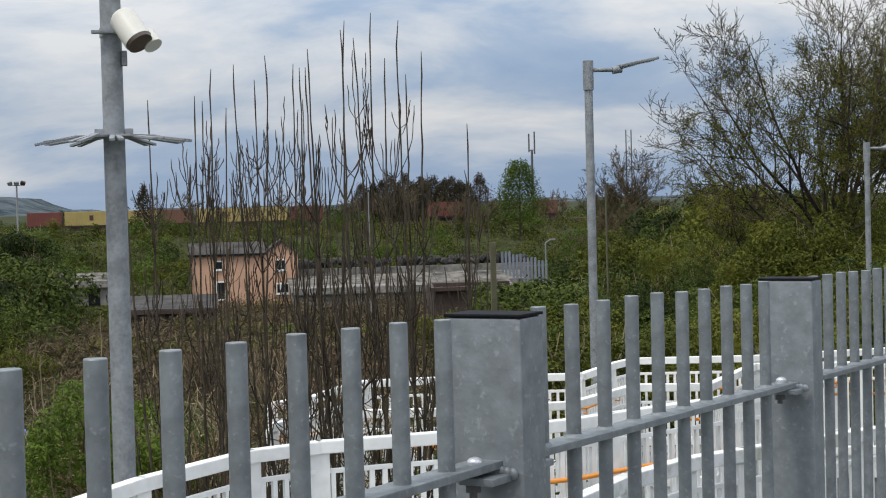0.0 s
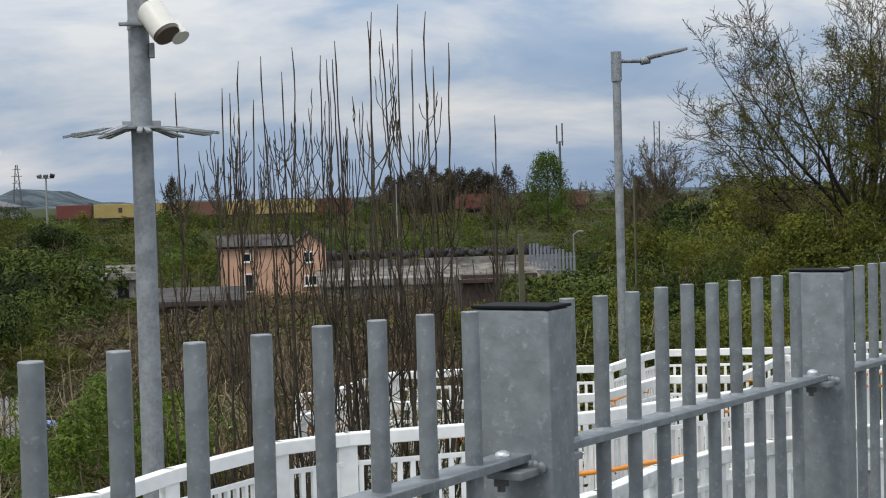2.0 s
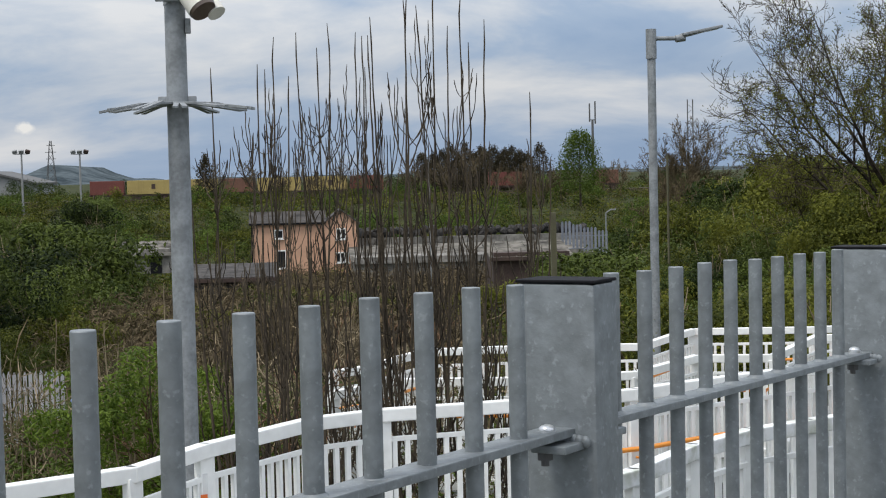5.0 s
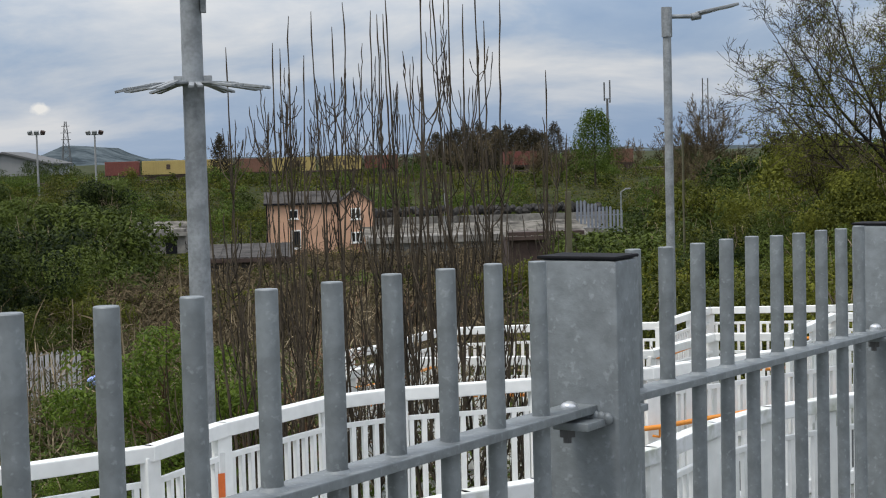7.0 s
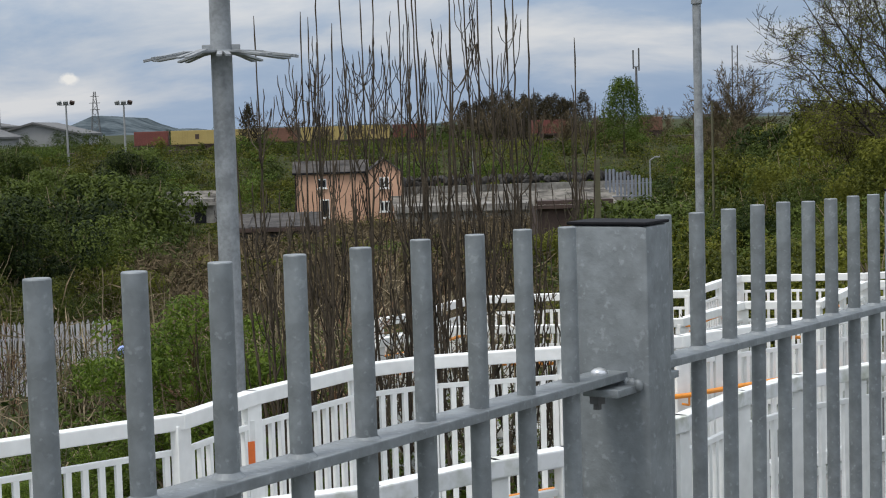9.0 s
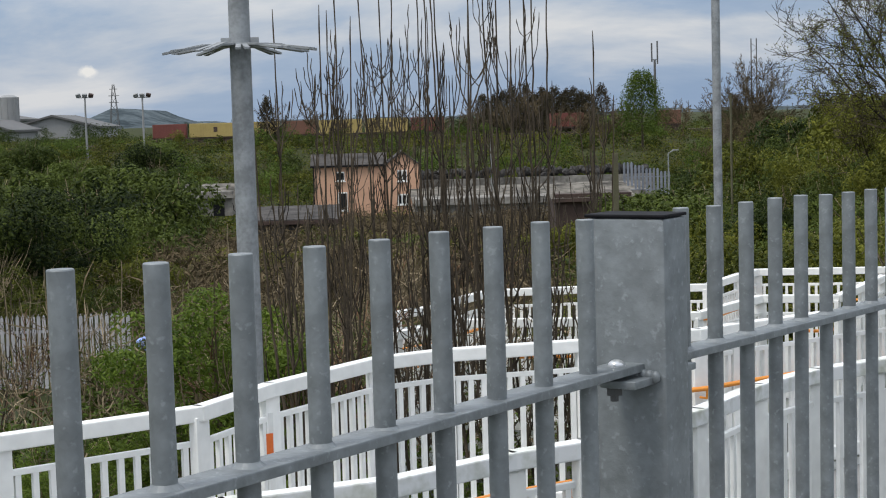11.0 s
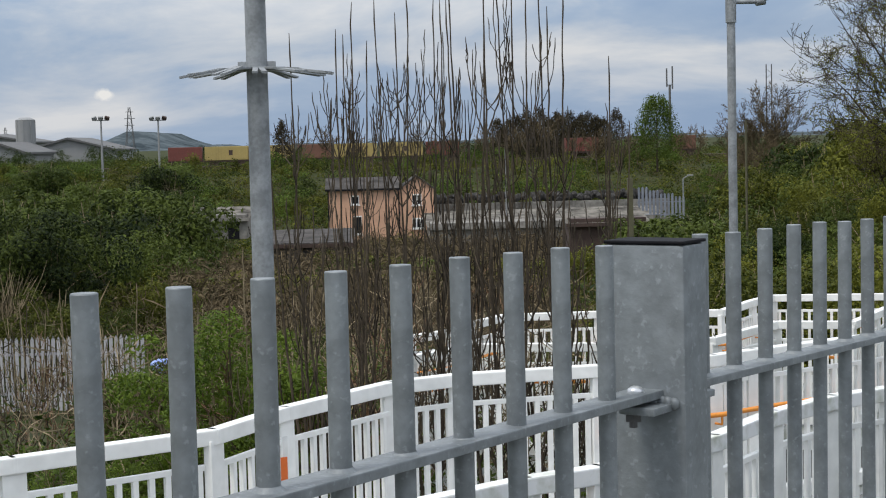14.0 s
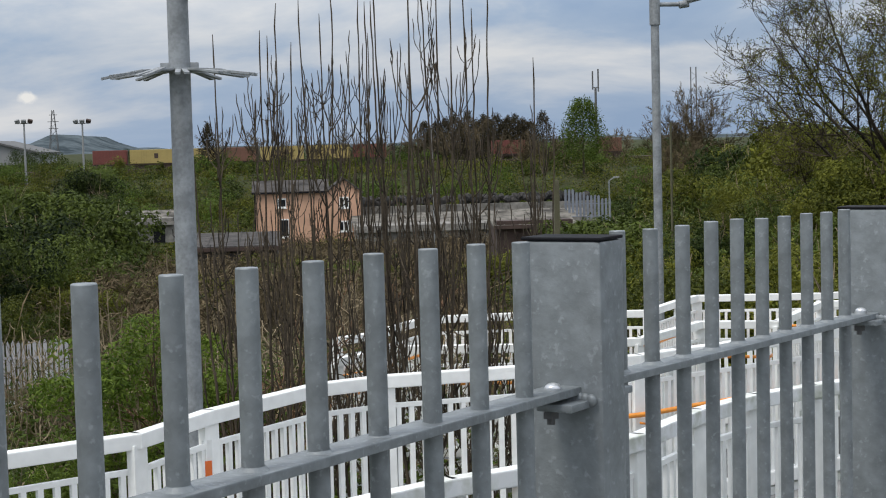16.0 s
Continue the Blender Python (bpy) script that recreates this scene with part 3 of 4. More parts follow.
street_lamp(24.0, 5.22, 3.66, 4, "galvanised street lamp with a flat head, beside the ramp")
street_lamp(36.0, 14.32, 2.72, 4, "galvanised street lamp farther along the ramp")


# ---- bare shrub of upright shoots behind the ramp ----
def bezier(p0, p1, p2, p3, n):
    t = np.linspace(0, 1, n)[:, None]
    return (1 - t) ** 3 * p0 + 3 * (1 - t) ** 2 * t * p1 + 3 * (1 - t) * t ** 2 * p2 + t ** 3 * p3


def shoot_path(rng, p0, tip, out, r0, r1):
    """A woody shoot that leaves sideways, turns upright, and swells at its nodes and at the bud on its tip."""
    d = tip - p0
    h = max(d[2], 0.05)
    n = int(min(34, max(7, np.linalg.norm(d) / 0.055)))
    p = bezier(p0, p0 + np.array([d[0] * out, d[1] * out, h * 0.22]), tip - np.array([d[0] * 0.10, d[1] * 0.10, h * 0.42]), tip, n)
    p[1:-1, :2] += rng.normal(size=(n - 2, 2)) * 0.0035 + np.cumsum(rng.normal(size=(n - 2, 2)), 0) * 0.0012
    r = r0 + (r1 - r0) * np.linspace(0, 1, n) ** 0.8
    r[2:-3:3] *= 1.28
    r[-2] *= 1.35
    r[-1] *= 0.6
    return p, r


def side_shoots(rng, p, r, ceiling, depth, count, reach):
    """Pairs of shoots that stand opposite each other on a stem and curve up like a candelabra."""
    found = []
    for _ in range(count):
        i = int(len(p) * rng.uniform(0.20, 0.84))
        turn = rng.uniform(0, 2 * math.pi)
        for side in (0, math.pi):
            if rng.random() < 0.25:
                continue
            out = reach * rng.uniform(0.45, 1.2) * (1 + 1.9 * max(0.0, 0.62 - i / len(p)))
            room = ceiling - p[i, 2]
            rise = min(room * rng.uniform(0.55, 1.0), rng.uniform(1.6, 6.0) * max(reach, out * 0.8))
            if rise < 0.08:
                continue
            tip = p[i] + np.array([math.cos(turn + side) * out * 0.8, math.sin(turn + side) * out * 0.7, rise])
            q, w = shoot_path(rng, p[i], tip, rng.uniform(0.55, 0.9), r[i] * rng.uniform(0.55, 0.72), max(r[i] * 0.36, 0.0036))
            group = [(q, w)]
            if depth:
                for more in side_shoots(rng, q, w, tip[2] - 0.05, depth - 1, int(rng.integers(1, 4)), reach * 0.5):
                    group += more
            found.append(group)
    return found


def whip_shrub(seed, a, s, stems, half, ceiling, label, mat, r0=0.0165, count=6, reach=0.27):
    """A coppiced shrub: stems fan out from the ground; ceiling(side) is the height that its tips reach."""
    rng = np.random.default_rng(seed)
    z0 = float(ground_height(np.array(a), np.array(s)))
    th = thing("bare_shrub", at_spot(a, s, z0), label, "shrub", "bare shrubs behind the ramp")
    for k in range(stems):
        u = ((k + 0.5) / stems * 2 - 1) + rng.normal() * 0.10
        x = u * half
        top = ceiling(s + x) - z0 - (0.0 if k % 2 else 1.0) * rng.uniform(0.05, 0.45)
        p0 = np.array([x * 0.18 + rng.normal() * 0.10, rng.normal() * 0.15, -0.08])
        tip = np.array([x, rng.normal() * 0.35, top])
        p, r = shoot_path(rng, p0, tip, 0.68 + rng.uniform(-0.2, 0.2), r0 * rng.uniform(0.85, 1.2), 0.0046)
        v, f = tubes([p], [r], 7)
        stem = mesh_of("stem", v, f, mat, th)
        for group in side_shoots(rng, p, r, top - rng.uniform(0.0, 0.3), 1, count + int(rng.integers(0, 3)), reach):
            v, f = tubes([g[0] for g in group], [g[1] for g in group])
            mesh_of("shoot", v, f, mat, stem)
    return th


def shoot_top(side):
    return float(np.interp(side, (-0.80, -0.22, 0.10, 0.62, 0.95, 1.28, 1.60, 1.95), (2.42, 2.74, 2.80, 2.84, 3.20, 3.04, 2.62, 1.95)))


whip_shrub(1, 13.2, -0.35, 6, 0.74, shoot_top, "leafless shrub of slim dark upright shoots", BARK)
whip_shrub(2, 13.6, 0.30, 6, 0.75, shoot_top, "leafless shrub of tall slim dark shoots", BARK)
whip_shrub(3, 13.1, 0.95, 6, 0.66, shoot_top, "leafless shrub of tall slim dark shoots with budded tips", BARK, 0.018)
whip_shrub(4, 13.4, 1.45, 5, 0.62, shoot_top, "leafless shrub of slim upright shoots with budded tips", BARK)
whip_shrub(5, 14.2, -1.2, 3, 0.8, lambda side: 0.7, "low leafless shrub with pale shoots by the ramp", BARK_PALE, 0.010, 3, 0.34)
whip_shrub(6, 18.0, -3.2, 5, 1.3, lambda side: 0.1, "low leafless shrub with pale shoots on the slope", BARK_PALE, 0.012, 4, 0.45)
whip_shrub(7, 19.0, -4.8, 5, 1.3, lambda side: -0.2, "low leafless shrub with brown shoots on the slope", BARK, 0.012, 4, 0.45)


AXES = np.array([[AX.x, RX.x, 0], [AX.y, RX.y, 0], [0, 0, 1]])


# ---- leafy bushes ----
def bush_mesh(name, seed, n, radii, lobes, lobe, size, mat, slim=0.55):
    rng = np.random.default_rng(seed)
    c, way = lobed(rng, n, radii, lobes, lobe)
    c[:, 2] += radii[2] * 0.8
    k = c[:, 2] > -0.1
    v, f = leaves(rng, c[k], size, slim, facing=way[k])
    me = bpy.data.meshes.new(name)
    me.from_pydata(v.tolist(), [], f.tolist())
    me.materials.append(mat)
    return me


def stem_mesh(name, seed, radii, count, r0, mat):
    rng = np.random.default_rng(seed)
    paths, rr = [], []
    for _ in range(count):
        e = rng.normal(size=3)
        e /= np.linalg.norm(e)
        e = np.abs(e) * np.sign(e) * np.array([radii[0], radii[1], 0]) * rng.uniform(0.3, 0.95) + np.array([0, 0, radii[2] * rng.uniform(0.9, 1.9)])
        t = np.linspace(0, 1, 6)[:, None]
        b = rng.normal(size=3) * np.array([0.12, 0.12, 0]) * radii[0]
        p = b * (1 - t) + e * t + np.array([0, 0, 0.15]) * np.sin(t * 3.1) * radii[2]
        p += np.cumsum(rng.normal(size=p.shape) * 0.03 * radii[0], 0)
        p[0, 2] = -0.1
        paths.append(p)
        rr.append(r0 * (1 - 0.8 * t[:, 0]))
    v, f = tubes(paths, rr, 4)
    me = bpy.data.meshes.new(name)
    me.from_pydata(v.tolist(), [], f.tolist())
    me.materials.append(mat)
    return me


def bush(crown, stem, a, s, size, turn, label, dz=0.0, group=""):
    z = float(ground_height(np.array(a), np.array(s))) + dz
    th = thing("bush", at_spot(a, s, z, turn, size), label, "bush", group)
    shared("crown", crown, Matrix(), th)
    shared("framework", stem, Matrix(), th)
    return th


NEAR_CROWN = bush_mesh("near_crown", 11, 15000, (0.70, 0.66, 0.95), 90, 0.12, 0.036, LEAF_FRESH, 0.42)
NEAR_STEM = stem_mesh("near_stems", 12, (0.75, 0.7, 0.85), 30, 0.012, BARK_PALE)
MID_CROWN = bush_mesh("mid_crown", 13, 5200, (1.5, 1.4, 1.1), 34, 0.50, 0.15, LEAF)
OLIVE_CROWN = bush_mesh("olive_crown", 14, 5200, (1.6, 1.5, 1.2), 38, 0.48, 0.15, LEAF_OLIVE)
DARK_CROWN = bush_mesh("dark_crown", 15, 6500, (1.7, 1.6, 1.3), 34, 0.55, 0.14, LEAF_DARK)
FINE_CROWN = bush_mesh("fine_crown", 19, 13000, (1.5, 1.4, 1.2), 46, 0.42, 0.085, LEAF)
FINE_OLIVE = bush_mesh("fine_olive_crown", 20, 13000, (1.6, 1.5, 1.2), 54, 0.38, 0.085, LEAF_OLIVE)
FINE_DARK = bush_mesh("fine_dark_crown", 22, 16000, (1.6, 1.5, 1.3), 48, 0.40, 0.075, LEAF_DARK)
MID_STEM = stem_mesh("mid_stems", 16, (1.6, 1.5, 1.2), 14, 0.03, BARK_PALE)
THICKET = stem_mesh("thicket_stems", 17, (1.5, 1.5, 1.1), 200, 0.016, TWIG)
THICKET_PALE = stem_mesh("pale_thicket_stems", 18, (1.4, 1.4, 1.2), 150, 0.014, BARK_PALE)

for i, (a, s, k) in enumerate(((14.6, -1.42, 1.55), (15.2, -1.15, 1.2), (14.8, -1.95, 0.85), (13.2, -2.6, 0.8), (12.2, -3.2, 0.8), (15.6, -1.0, 0.8), (14.0, -0.5, 0.6))):
    bush(NEAR_CROWN, NEAR_STEM, a, s, k, i * 67, "fresh green leafy bush behind the white ramp", group="green bushes by the ramp")



def scatter(count, a0, a1, s_of, crowns, label, size0, size1, grow=0.0, seed=1, group="", dz=0.0):
    r = random.Random(seed)
    for _ in range(count):
        a = r.uniform(a0, a1)
        lo, hi = s_of(a)
        s = r.uniform(lo, hi)
        c = r.choice(crowns)
        k = r.uniform(size0, size1) * (1 + grow * (a - a0))
        bush(c, MID_STEM, a, s, k, r.uniform(0, 360), label, dz, group)


wide = lambda a: (-0.29 * a - 2, 0.34 * a + 2)
mid = lambda a: (-0.14 * a, 0.14 * a)
# brown leafless thicket on the near slope
r = random.Random(5)
for i in range(10):
    a = r.uniform(24, 58)
    s = r.uniform(-0.27 * a - 1, 0.12 * a)
    if a < 41 and s < -0.10 * a - 1.2:
        continue
    z = float(ground_height(np.array(a), np.array(s)))
    k = r.uniform(0.55, 1.05) * (0.9 + a / 80)
    th = thing("leafless_thicket", at_spot(a, s, z, r.uniform(0, 360), k), "tangled leafless brown thicket on the slope", "thicket", "leafless thickets")
    shared("tangle", THICKET if i % 3 else THICKET_PALE, Matrix(), th)
scatter(12, 46, 72, lambda a: (-0.29 * a - 2, -0.14 * a), [FINE_CROWN, FINE_DARK, FINE_CROWN, FINE_OLIVE], "rounded green bush on the valley slope", 0.6, 1.5, 0.004, 2, "bushes on the slope")
scatter(7, 54, 66, lambda a: (-0.25 * a, -0.17 * a), [FINE_DARK], "dark ivy-clad evergreen bush on the valley slope", 1.7, 2.2, 0.0, 32, "bushes on the slope")
scatter(34, 120, 250, lambda a: (-0.30 * a - 2, -0.10 * a), [MID_CROWN, OLIVE_CROWN, MID_CROWN, DARK_CROWN], "rounded green bush in the valley bottom", 1.3, 2.3, 0.002, 33, "bushes in the valley")
scatter(16, 48, 78, lambda a: (-0.13 * a, -0.02 * a), [FINE_OLIVE, FINE_CROWN], "small olive bush on the valley slope", 0.4, 0.8, 0.0, 42, "bushes on the slope")
scatter(22, 75, 130, lambda a: (-0.29 * a - 2, -0.12 * a), [DARK_CROWN, DARK_CROWN, MID_CROWN], "green bush farther down the valley slope", 1.8, 2.6, 0.004, 22, "bushes on the slope")
scatter(18, 19, 44, lambda a: (-0.15 * a, 0.13 * a), [FINE_CROWN, FINE_OLIVE], "low green bush among leafless shrubs", 0.35, 0.65, 0.0, 41, "bushes on the slope")
scatter(26, 60, 110, mid, [MID_CROWN, OLIVE_CROWN], "low green scrub bush in the valley", 0.6, 1.1, 0.004, 3, "bushes on the slope")
scatter(30, 25, 52, lambda a: (0.155 * a, 0.36 * a + 3), [FINE_CROWN, FINE_OLIVE, FINE_OLIVE], "olive green bush on the wooded bank", 0.8, 1.25, 0.008, 4, "bushes on the bank")
scatter(22, 52, 75, lambda a: (0.20 * a, 0.36 * a + 3), [FINE_OLIVE, FINE_OLIVE, FINE_CROWN], "yellowish green bush on the wooded bank", 1.1, 1.6, 0.004, 14, "bushes on the bank")
scatter(26, 75, 170, lambda a: (0.20 * a, 0.36 * a + 3), [MID_CROWN, OLIVE_CROWN], "green bush on the wooded bank", 1.4, 2.0, 0.003, 6, "bushes on the bank")
scatter(16, 70, 120, lambda a: (0.168 * a, 0.225 * a), [MID_CROWN, DARK_CROWN], "dark green bush below the bank", 1.6, 2.2, 0.0, 12, "bushes on the bank")


def far_bushes(name, seed, count, a0, a1, size0, size1, mat, label):
    """Distant rounded bushes past counting, as one mass of lobes."""
    rng = np.random.default_rng(seed)
    cs, ways = [], []
    for _ in range(count):
        a = rng.uniform(a0, a1)
        lo, hi = wide(a)
        s = rng.uniform(lo, hi)
        k = rng.uniform(size0, size1)
        c, way = lobed(rng, 900, (1.6 * k, 1.5 * k, 1.2 * k), 18, 0.55 * k)
        c[:, 2] += k
        z = float(ground_height(np.array(a), np.array(s)))
        cs.append(c @ AXES.T[[1, 0, 2]] + np.array(spot(a, s, z)))
        ways.append(way @ AXES.T[[1, 0, 2]])
    v, f = leaves(rng, np.concatenate(cs), 0.32, facing=np.concatenate(ways))
    return tagged(mesh_of(name, v, f, mat), label, "bushes", kind="stuff")


far_bushes("embankment_bushes", 8, 80, 184, 276, 1.1, 2.0, LEAF_SPRING, "green scrub bushes on the railway embankment")
far_bushes("embankment_olive_bushes", 9, 60, 184, 276, 1.0, 1.8, LEAF_OLIVE, "olive scrub bushes on the railway embankment")
far_bushes("embankment_dark_bushes", 11, 45, 186, 270, 1.0, 1.9, LEAF_DARK, "dark green bushes on the railway embankment")
far_bushes("skyline_bushes", 10, 60, 318, 420, 1.3, 2.2, LEAF, "green bushes beyond the railway")



# ---- scrub that covers the valley, as masses of small leaves and twigs ----
def scrub(name, seed, count, a0, a1, s_of, height, radius, per, size, mat, label, keep=None, slim=0.55):
    rng = np.random.default_rng(seed)
    a = a0 + (a1 - a0) * rng.random(count)
    lo, hi = s_of(a)
    s = lo + (hi - lo) * rng.random(count)
    if keep is not None:
        k = keep(a, s)
        a, s = a[k], s[k]
    z = ground_height(a, s)
    h = height * rng.uniform(0.45, 1.25, len(a))
    rr = radius * rng.uniform(0.6, 1.4, len(a))
    i = np.repeat(np.arange(len(a)), per)
    d = rng.normal(size=(len(i), 3))
    d /= np.linalg.norm(d, axis=1)[:, None]
    d *= rng.uniform(0.55, 1.08, len(i))[:, None]
    ca, cs = a[i] + d[:, 0] * rr[i], s[i] + d[:, 1] * rr[i]
    cz = z[i] + h[i] * (0.45 + 0.55 * d[:, 2])
    c = np.stack([ORIGIN.x + AX.x * ca + RX.x * cs, ORIGIN.y + AX.y * ca + RX.y * cs, cz], 1)
    way = AXES @ d.T
    v, f = leaves(rng, c, size, slim, facing=way.T + np.array([0, 0, 0.3]) if slim > 0.3 else None)
    return tagged(mesh_of(name, v, f, mat), label, "scrub", kind="stuff")


vwide = lambda a: (-0.31 * a - 3, 0.36 * a + 3)
yard = lambda a, s: ~((a > 116) & (a < 178) & (s > -0.08 * a) & (s < 0.165 * a))
no_rail = lambda a, s: yard(a, s) & ~((a > 287) & (a < 312))
open_slope = lambda a, s: ~((a > 19) & (a < 41) & (s < -0.115 * a))
scrub("green_scrub", 31, 2600, 62, 420, vwide, 2.0, 1.7, 42, 0.38, LEAF, "green scrub over the valley floor", no_rail)
scrub("olive_scrub", 32, 2200, 62, 420, vwide, 1.8, 1.8, 42, 0.36, LEAF_OLIVE, "olive scrub over the valley floor", no_rail)
scrub("twiggy_scrub", 33, 2800, 50, 300, vwide, 2.0, 1.6, 60, 0.42, TWIG, "brown twiggy scrub over the valley floor", no_rail, 0.10)
scrub("embankment_scrub", 39, 1700, 178, 288, vwide, 2.2, 1.7, 40, 0.36, LEAF_OLIVE, "olive scrub over the railway embankment")
scrub("yard_twigs", 43, 1000, 124, 150, lambda a: (-0.06 * a, 0.165 * a), 2.1, 1.0, 40, 0.6, TWIG, "brown dead stalks before the yard buildings", None, 0.10)
scrub("twig_screen", 40, 3000, 58, 114, lambda a: (-0.16 * a, 0.10 * a), 2.6, 1.3, 45, 0.55, TWIG, "brown leafless twigs before the yard", None, 0.085)
scrub("yard_weeds", 36, 1500, 80, 176, lambda a: (-0.10 * a, 0.18 * a), 0.9, 1.1, 40, 0.26, LEAF_OLIVE, "weeds round the old yard")
scrub("slope_undergrowth", 34, 1500, 13.5, 58, lambda a: (-0.29 * a - 1, 0.17 * a), 1.2, 0.6, 60, 0.075, LEAF_SPRING, "pale green undergrowth on the near slope", open_slope)
scrub("slope_leaves", 37, 1100, 13.5, 50, lambda a: (-0.29 * a - 1, 0.20 * a), 1.6, 0.5, 50, 0.07, LEAF, "green undergrowth on the near slope", open_slope)
scrub("slope_twigs", 35, 550, 15, 58, lambda a: (-0.29 * a - 1, 0.17 * a), 1.9, 0.8, 40, 0.42, BARK_PALE, "pale dead stalks on the near slope", open_slope, 0.035)
scrub("low_leaves", 41, 1100, 14.5, 45, lambda a: (-0.17 * a, 0.14 * a), 1.3, 0.5, 60, 0.07, LEAF_SPRING, "green leaves among the leafless shrubs")
scrub("thicket_twigs", 42, 140, 18, 48, lambda a: (-0.20 * a, 0.12 * a), 2.2, 0.7, 40, 0.5, TWIG, "fine brown twigs of the leafless thicket", open_slope, 0.03)
scrub("bank_leaves", 38, 1500, 22, 62, lambda a: (0.12 * a + 0.5, 0.38 * a + 3), 1.9, 0.7, 60, 0.07, LEAF_OLIVE, "small olive leaves over the wooded bank")


# ---- trees ----
def branch_tree(rng, height, trunk, first, limbs, reach, levels=4, lean=0.5):
    """A trunk, limbs that sweep out and up, and boughs, branches and twigs set along each in turn."""
    paths, radii, tips = [], [], []

    def grow(p, d, length, r, lev):
        n = 7 if lev >= levels - 1 else 5 if lev else 3
        pts, q, v = [p], p.copy(), d.copy()
        for _ in range(n):
            v = v + rng.normal(size=3) * 0.11 + np.array([0, 0, 0.065])
            v /= np.linalg.norm(v)
            q = q + v * length / n
            pts.append(q)
        pts = np.array(pts)
        rr = r * (1 - 0.88 * np.linspace(0, 1, n + 1))
        paths.append(pts)
        radii.append(rr)
        if lev == 0:
            tips.extend(pts[1:])
            return
        kids = max(3, int((7, 7, 8, 9)[min(lev, 3)] * rng.uniform(0.8, 1.2)))
        for k in range(kids):
            t = 0.22 + 0.78 * (k + rng.random() * 0.8) / kids
            i = min(n - 1, int(t * n))
            b = pts[i] + (pts[i + 1] - pts[i]) * (t * n - i)
            axis = pts[i + 1] - pts[i]
            axis /= np.linalg.norm(axis)
            w = np.cross(axis, rng.normal(size=3))
            w /= np.linalg.norm(w)
            nd = axis * rng.uniform(0.6, 1.0) + w * rng.uniform(0.55, 0.95)
            nd /= np.linalg.norm(nd)
            grow(b, nd, length * rng.uniform(0.30, 0.52) * (1.15 - 0.45 * t), rr[i] * rng.uniform(0.42, 0.6), lev - 1)

    stem = np.array([np.zeros(3), np.array([0.03, 0, height * first * 0.5]), np.array([0.0, 0.05, height * first]), np.array([0.1, 0.1, height * (first + 0.10)])])
    paths.append(stem)
    radii.append(np.array([trunk * 1.15, trunk, trunk * 0.9, trunk * 0.6]))
    for k in range(limbs):
        g = (k + rng.uniform(-0.25, 0.25)) * 2 * math.pi / limbs
        tilt = lean * (0.25 + 0.75 * ((k * 0.618) % 1.0)) * rng.uniform(0.9, 1.1)
        d = np.array([math.cos(g) * tilt, math.sin(g) * tilt, 1.0 - 0.55 * tilt])
        base = stem[1] + (stem[3] - stem[1]) * rng.random()
        grow(base, d / np.linalg.norm(d), reach * rng.uniform(0.8, 1.15), trunk * rng.uniform(0.26, 0.40), levels - 1)
    return paths, radii, np.array(tips)


def tree(a, s, dz, height, seed, label, crown_mat, leaf, leaf_n, trunk=0.2, limbs=8, first=0.2, reach=6.0, levels=4, lean=0.8, bark=BARK, low=None, group="", twig=0.010, inner=0.0, kind="tree"):
    rng = np.random.default_rng(seed)
    z = float(ground_height(np.array(a), np.array(s))) + dz
    th = thing(kind, at_spot(a, s, z, seed * 37), label, "tree" if kind == "tree" else "shrub", group)
    paths, radii, tips = branch_tree(rng, height, trunk, first, limbs, reach, levels, lean)
    top = max(p[:, 2].max() for p in paths)
    k = height / top
    v, f = tubes([paths[0] * k], [radii[0]], 9)
    mesh_of("trunk", v, f, bark, th)
    v, f = tubes([p * k for p in paths[1:]], [np.maximum(q, twig) for q in radii[1:]], 3)
    mesh_of("branchwork", v, f, bark, th)
    if leaf_n:
        t = tips * k
        weight = 0.05 + inner * np.clip(1.35 - np.linalg.norm(t * np.array([1, 1, 0.75]), axis=1) / (0.55 * height), 0, 1) ** 2
        pick = rng.choice(len(t), leaf_n, p=weight / weight.sum())
        c = t[pick] + rng.normal(size=(leaf_n, 3)) * leaf * 1.3
        v, f = leaves(rng, c, leaf)
        mesh_of("crown", v, f, crown_mat, th)
    if low:
        lm, cnt, size, rad, hh = low
        c, way = lobed(rng, cnt, (rad, rad, hh), 40, rad * 0.24)
        c[:, 2] += hh * 0.9
        v, f = leaves(rng, c, size, facing=way)
        mesh_of("ivy", v, f, lm, th)
    return th


tree(54, 20.4, -0.8, 13.5, 51, "tall spreading tree in early leaf on the bank", LEAF_OLIVE, 0.070, 52000, 0.30, 16, 0.14, 7.6, lean=0.88, twig=0.009, low=(LEAF_OLIVE, 15000, 0.085, 3.4, 2.6), group="trees on the bank", inner=14.0)
tree(60, 28.0, -0.8, 14, 52, "tall tree with thin spring leaves on the bank", LEAF_OLIVE, 0.080, 46000, 0.30, 13, 0.14, 7.4, lean=0.95, twig=0.009, low=(LEAF_FRESH, 15000, 0.085, 3.6, 3.2), group="trees on the bank", inner=14.0)
tree(64, 20.5, -1.0, 7.5, 53, "slim tree with thin leaves on the bank", LEAF_OLIVE, 0.08, 9000, 0.14, 6, 0.2, 3.6, low=(LEAF_OLIVE, 9000, 0.09, 2.6, 2.0), group="trees on the bank", inner=6.0)
tree(200, 48.5, -0.5, 15.0, 54, "bare rounded tree with masts behind it", TWIG, 0.3, 0, 0.25, 10, 0.10, 6.5, 4, 0.75, bark=TWIG, group="distant trees", twig=0.022)
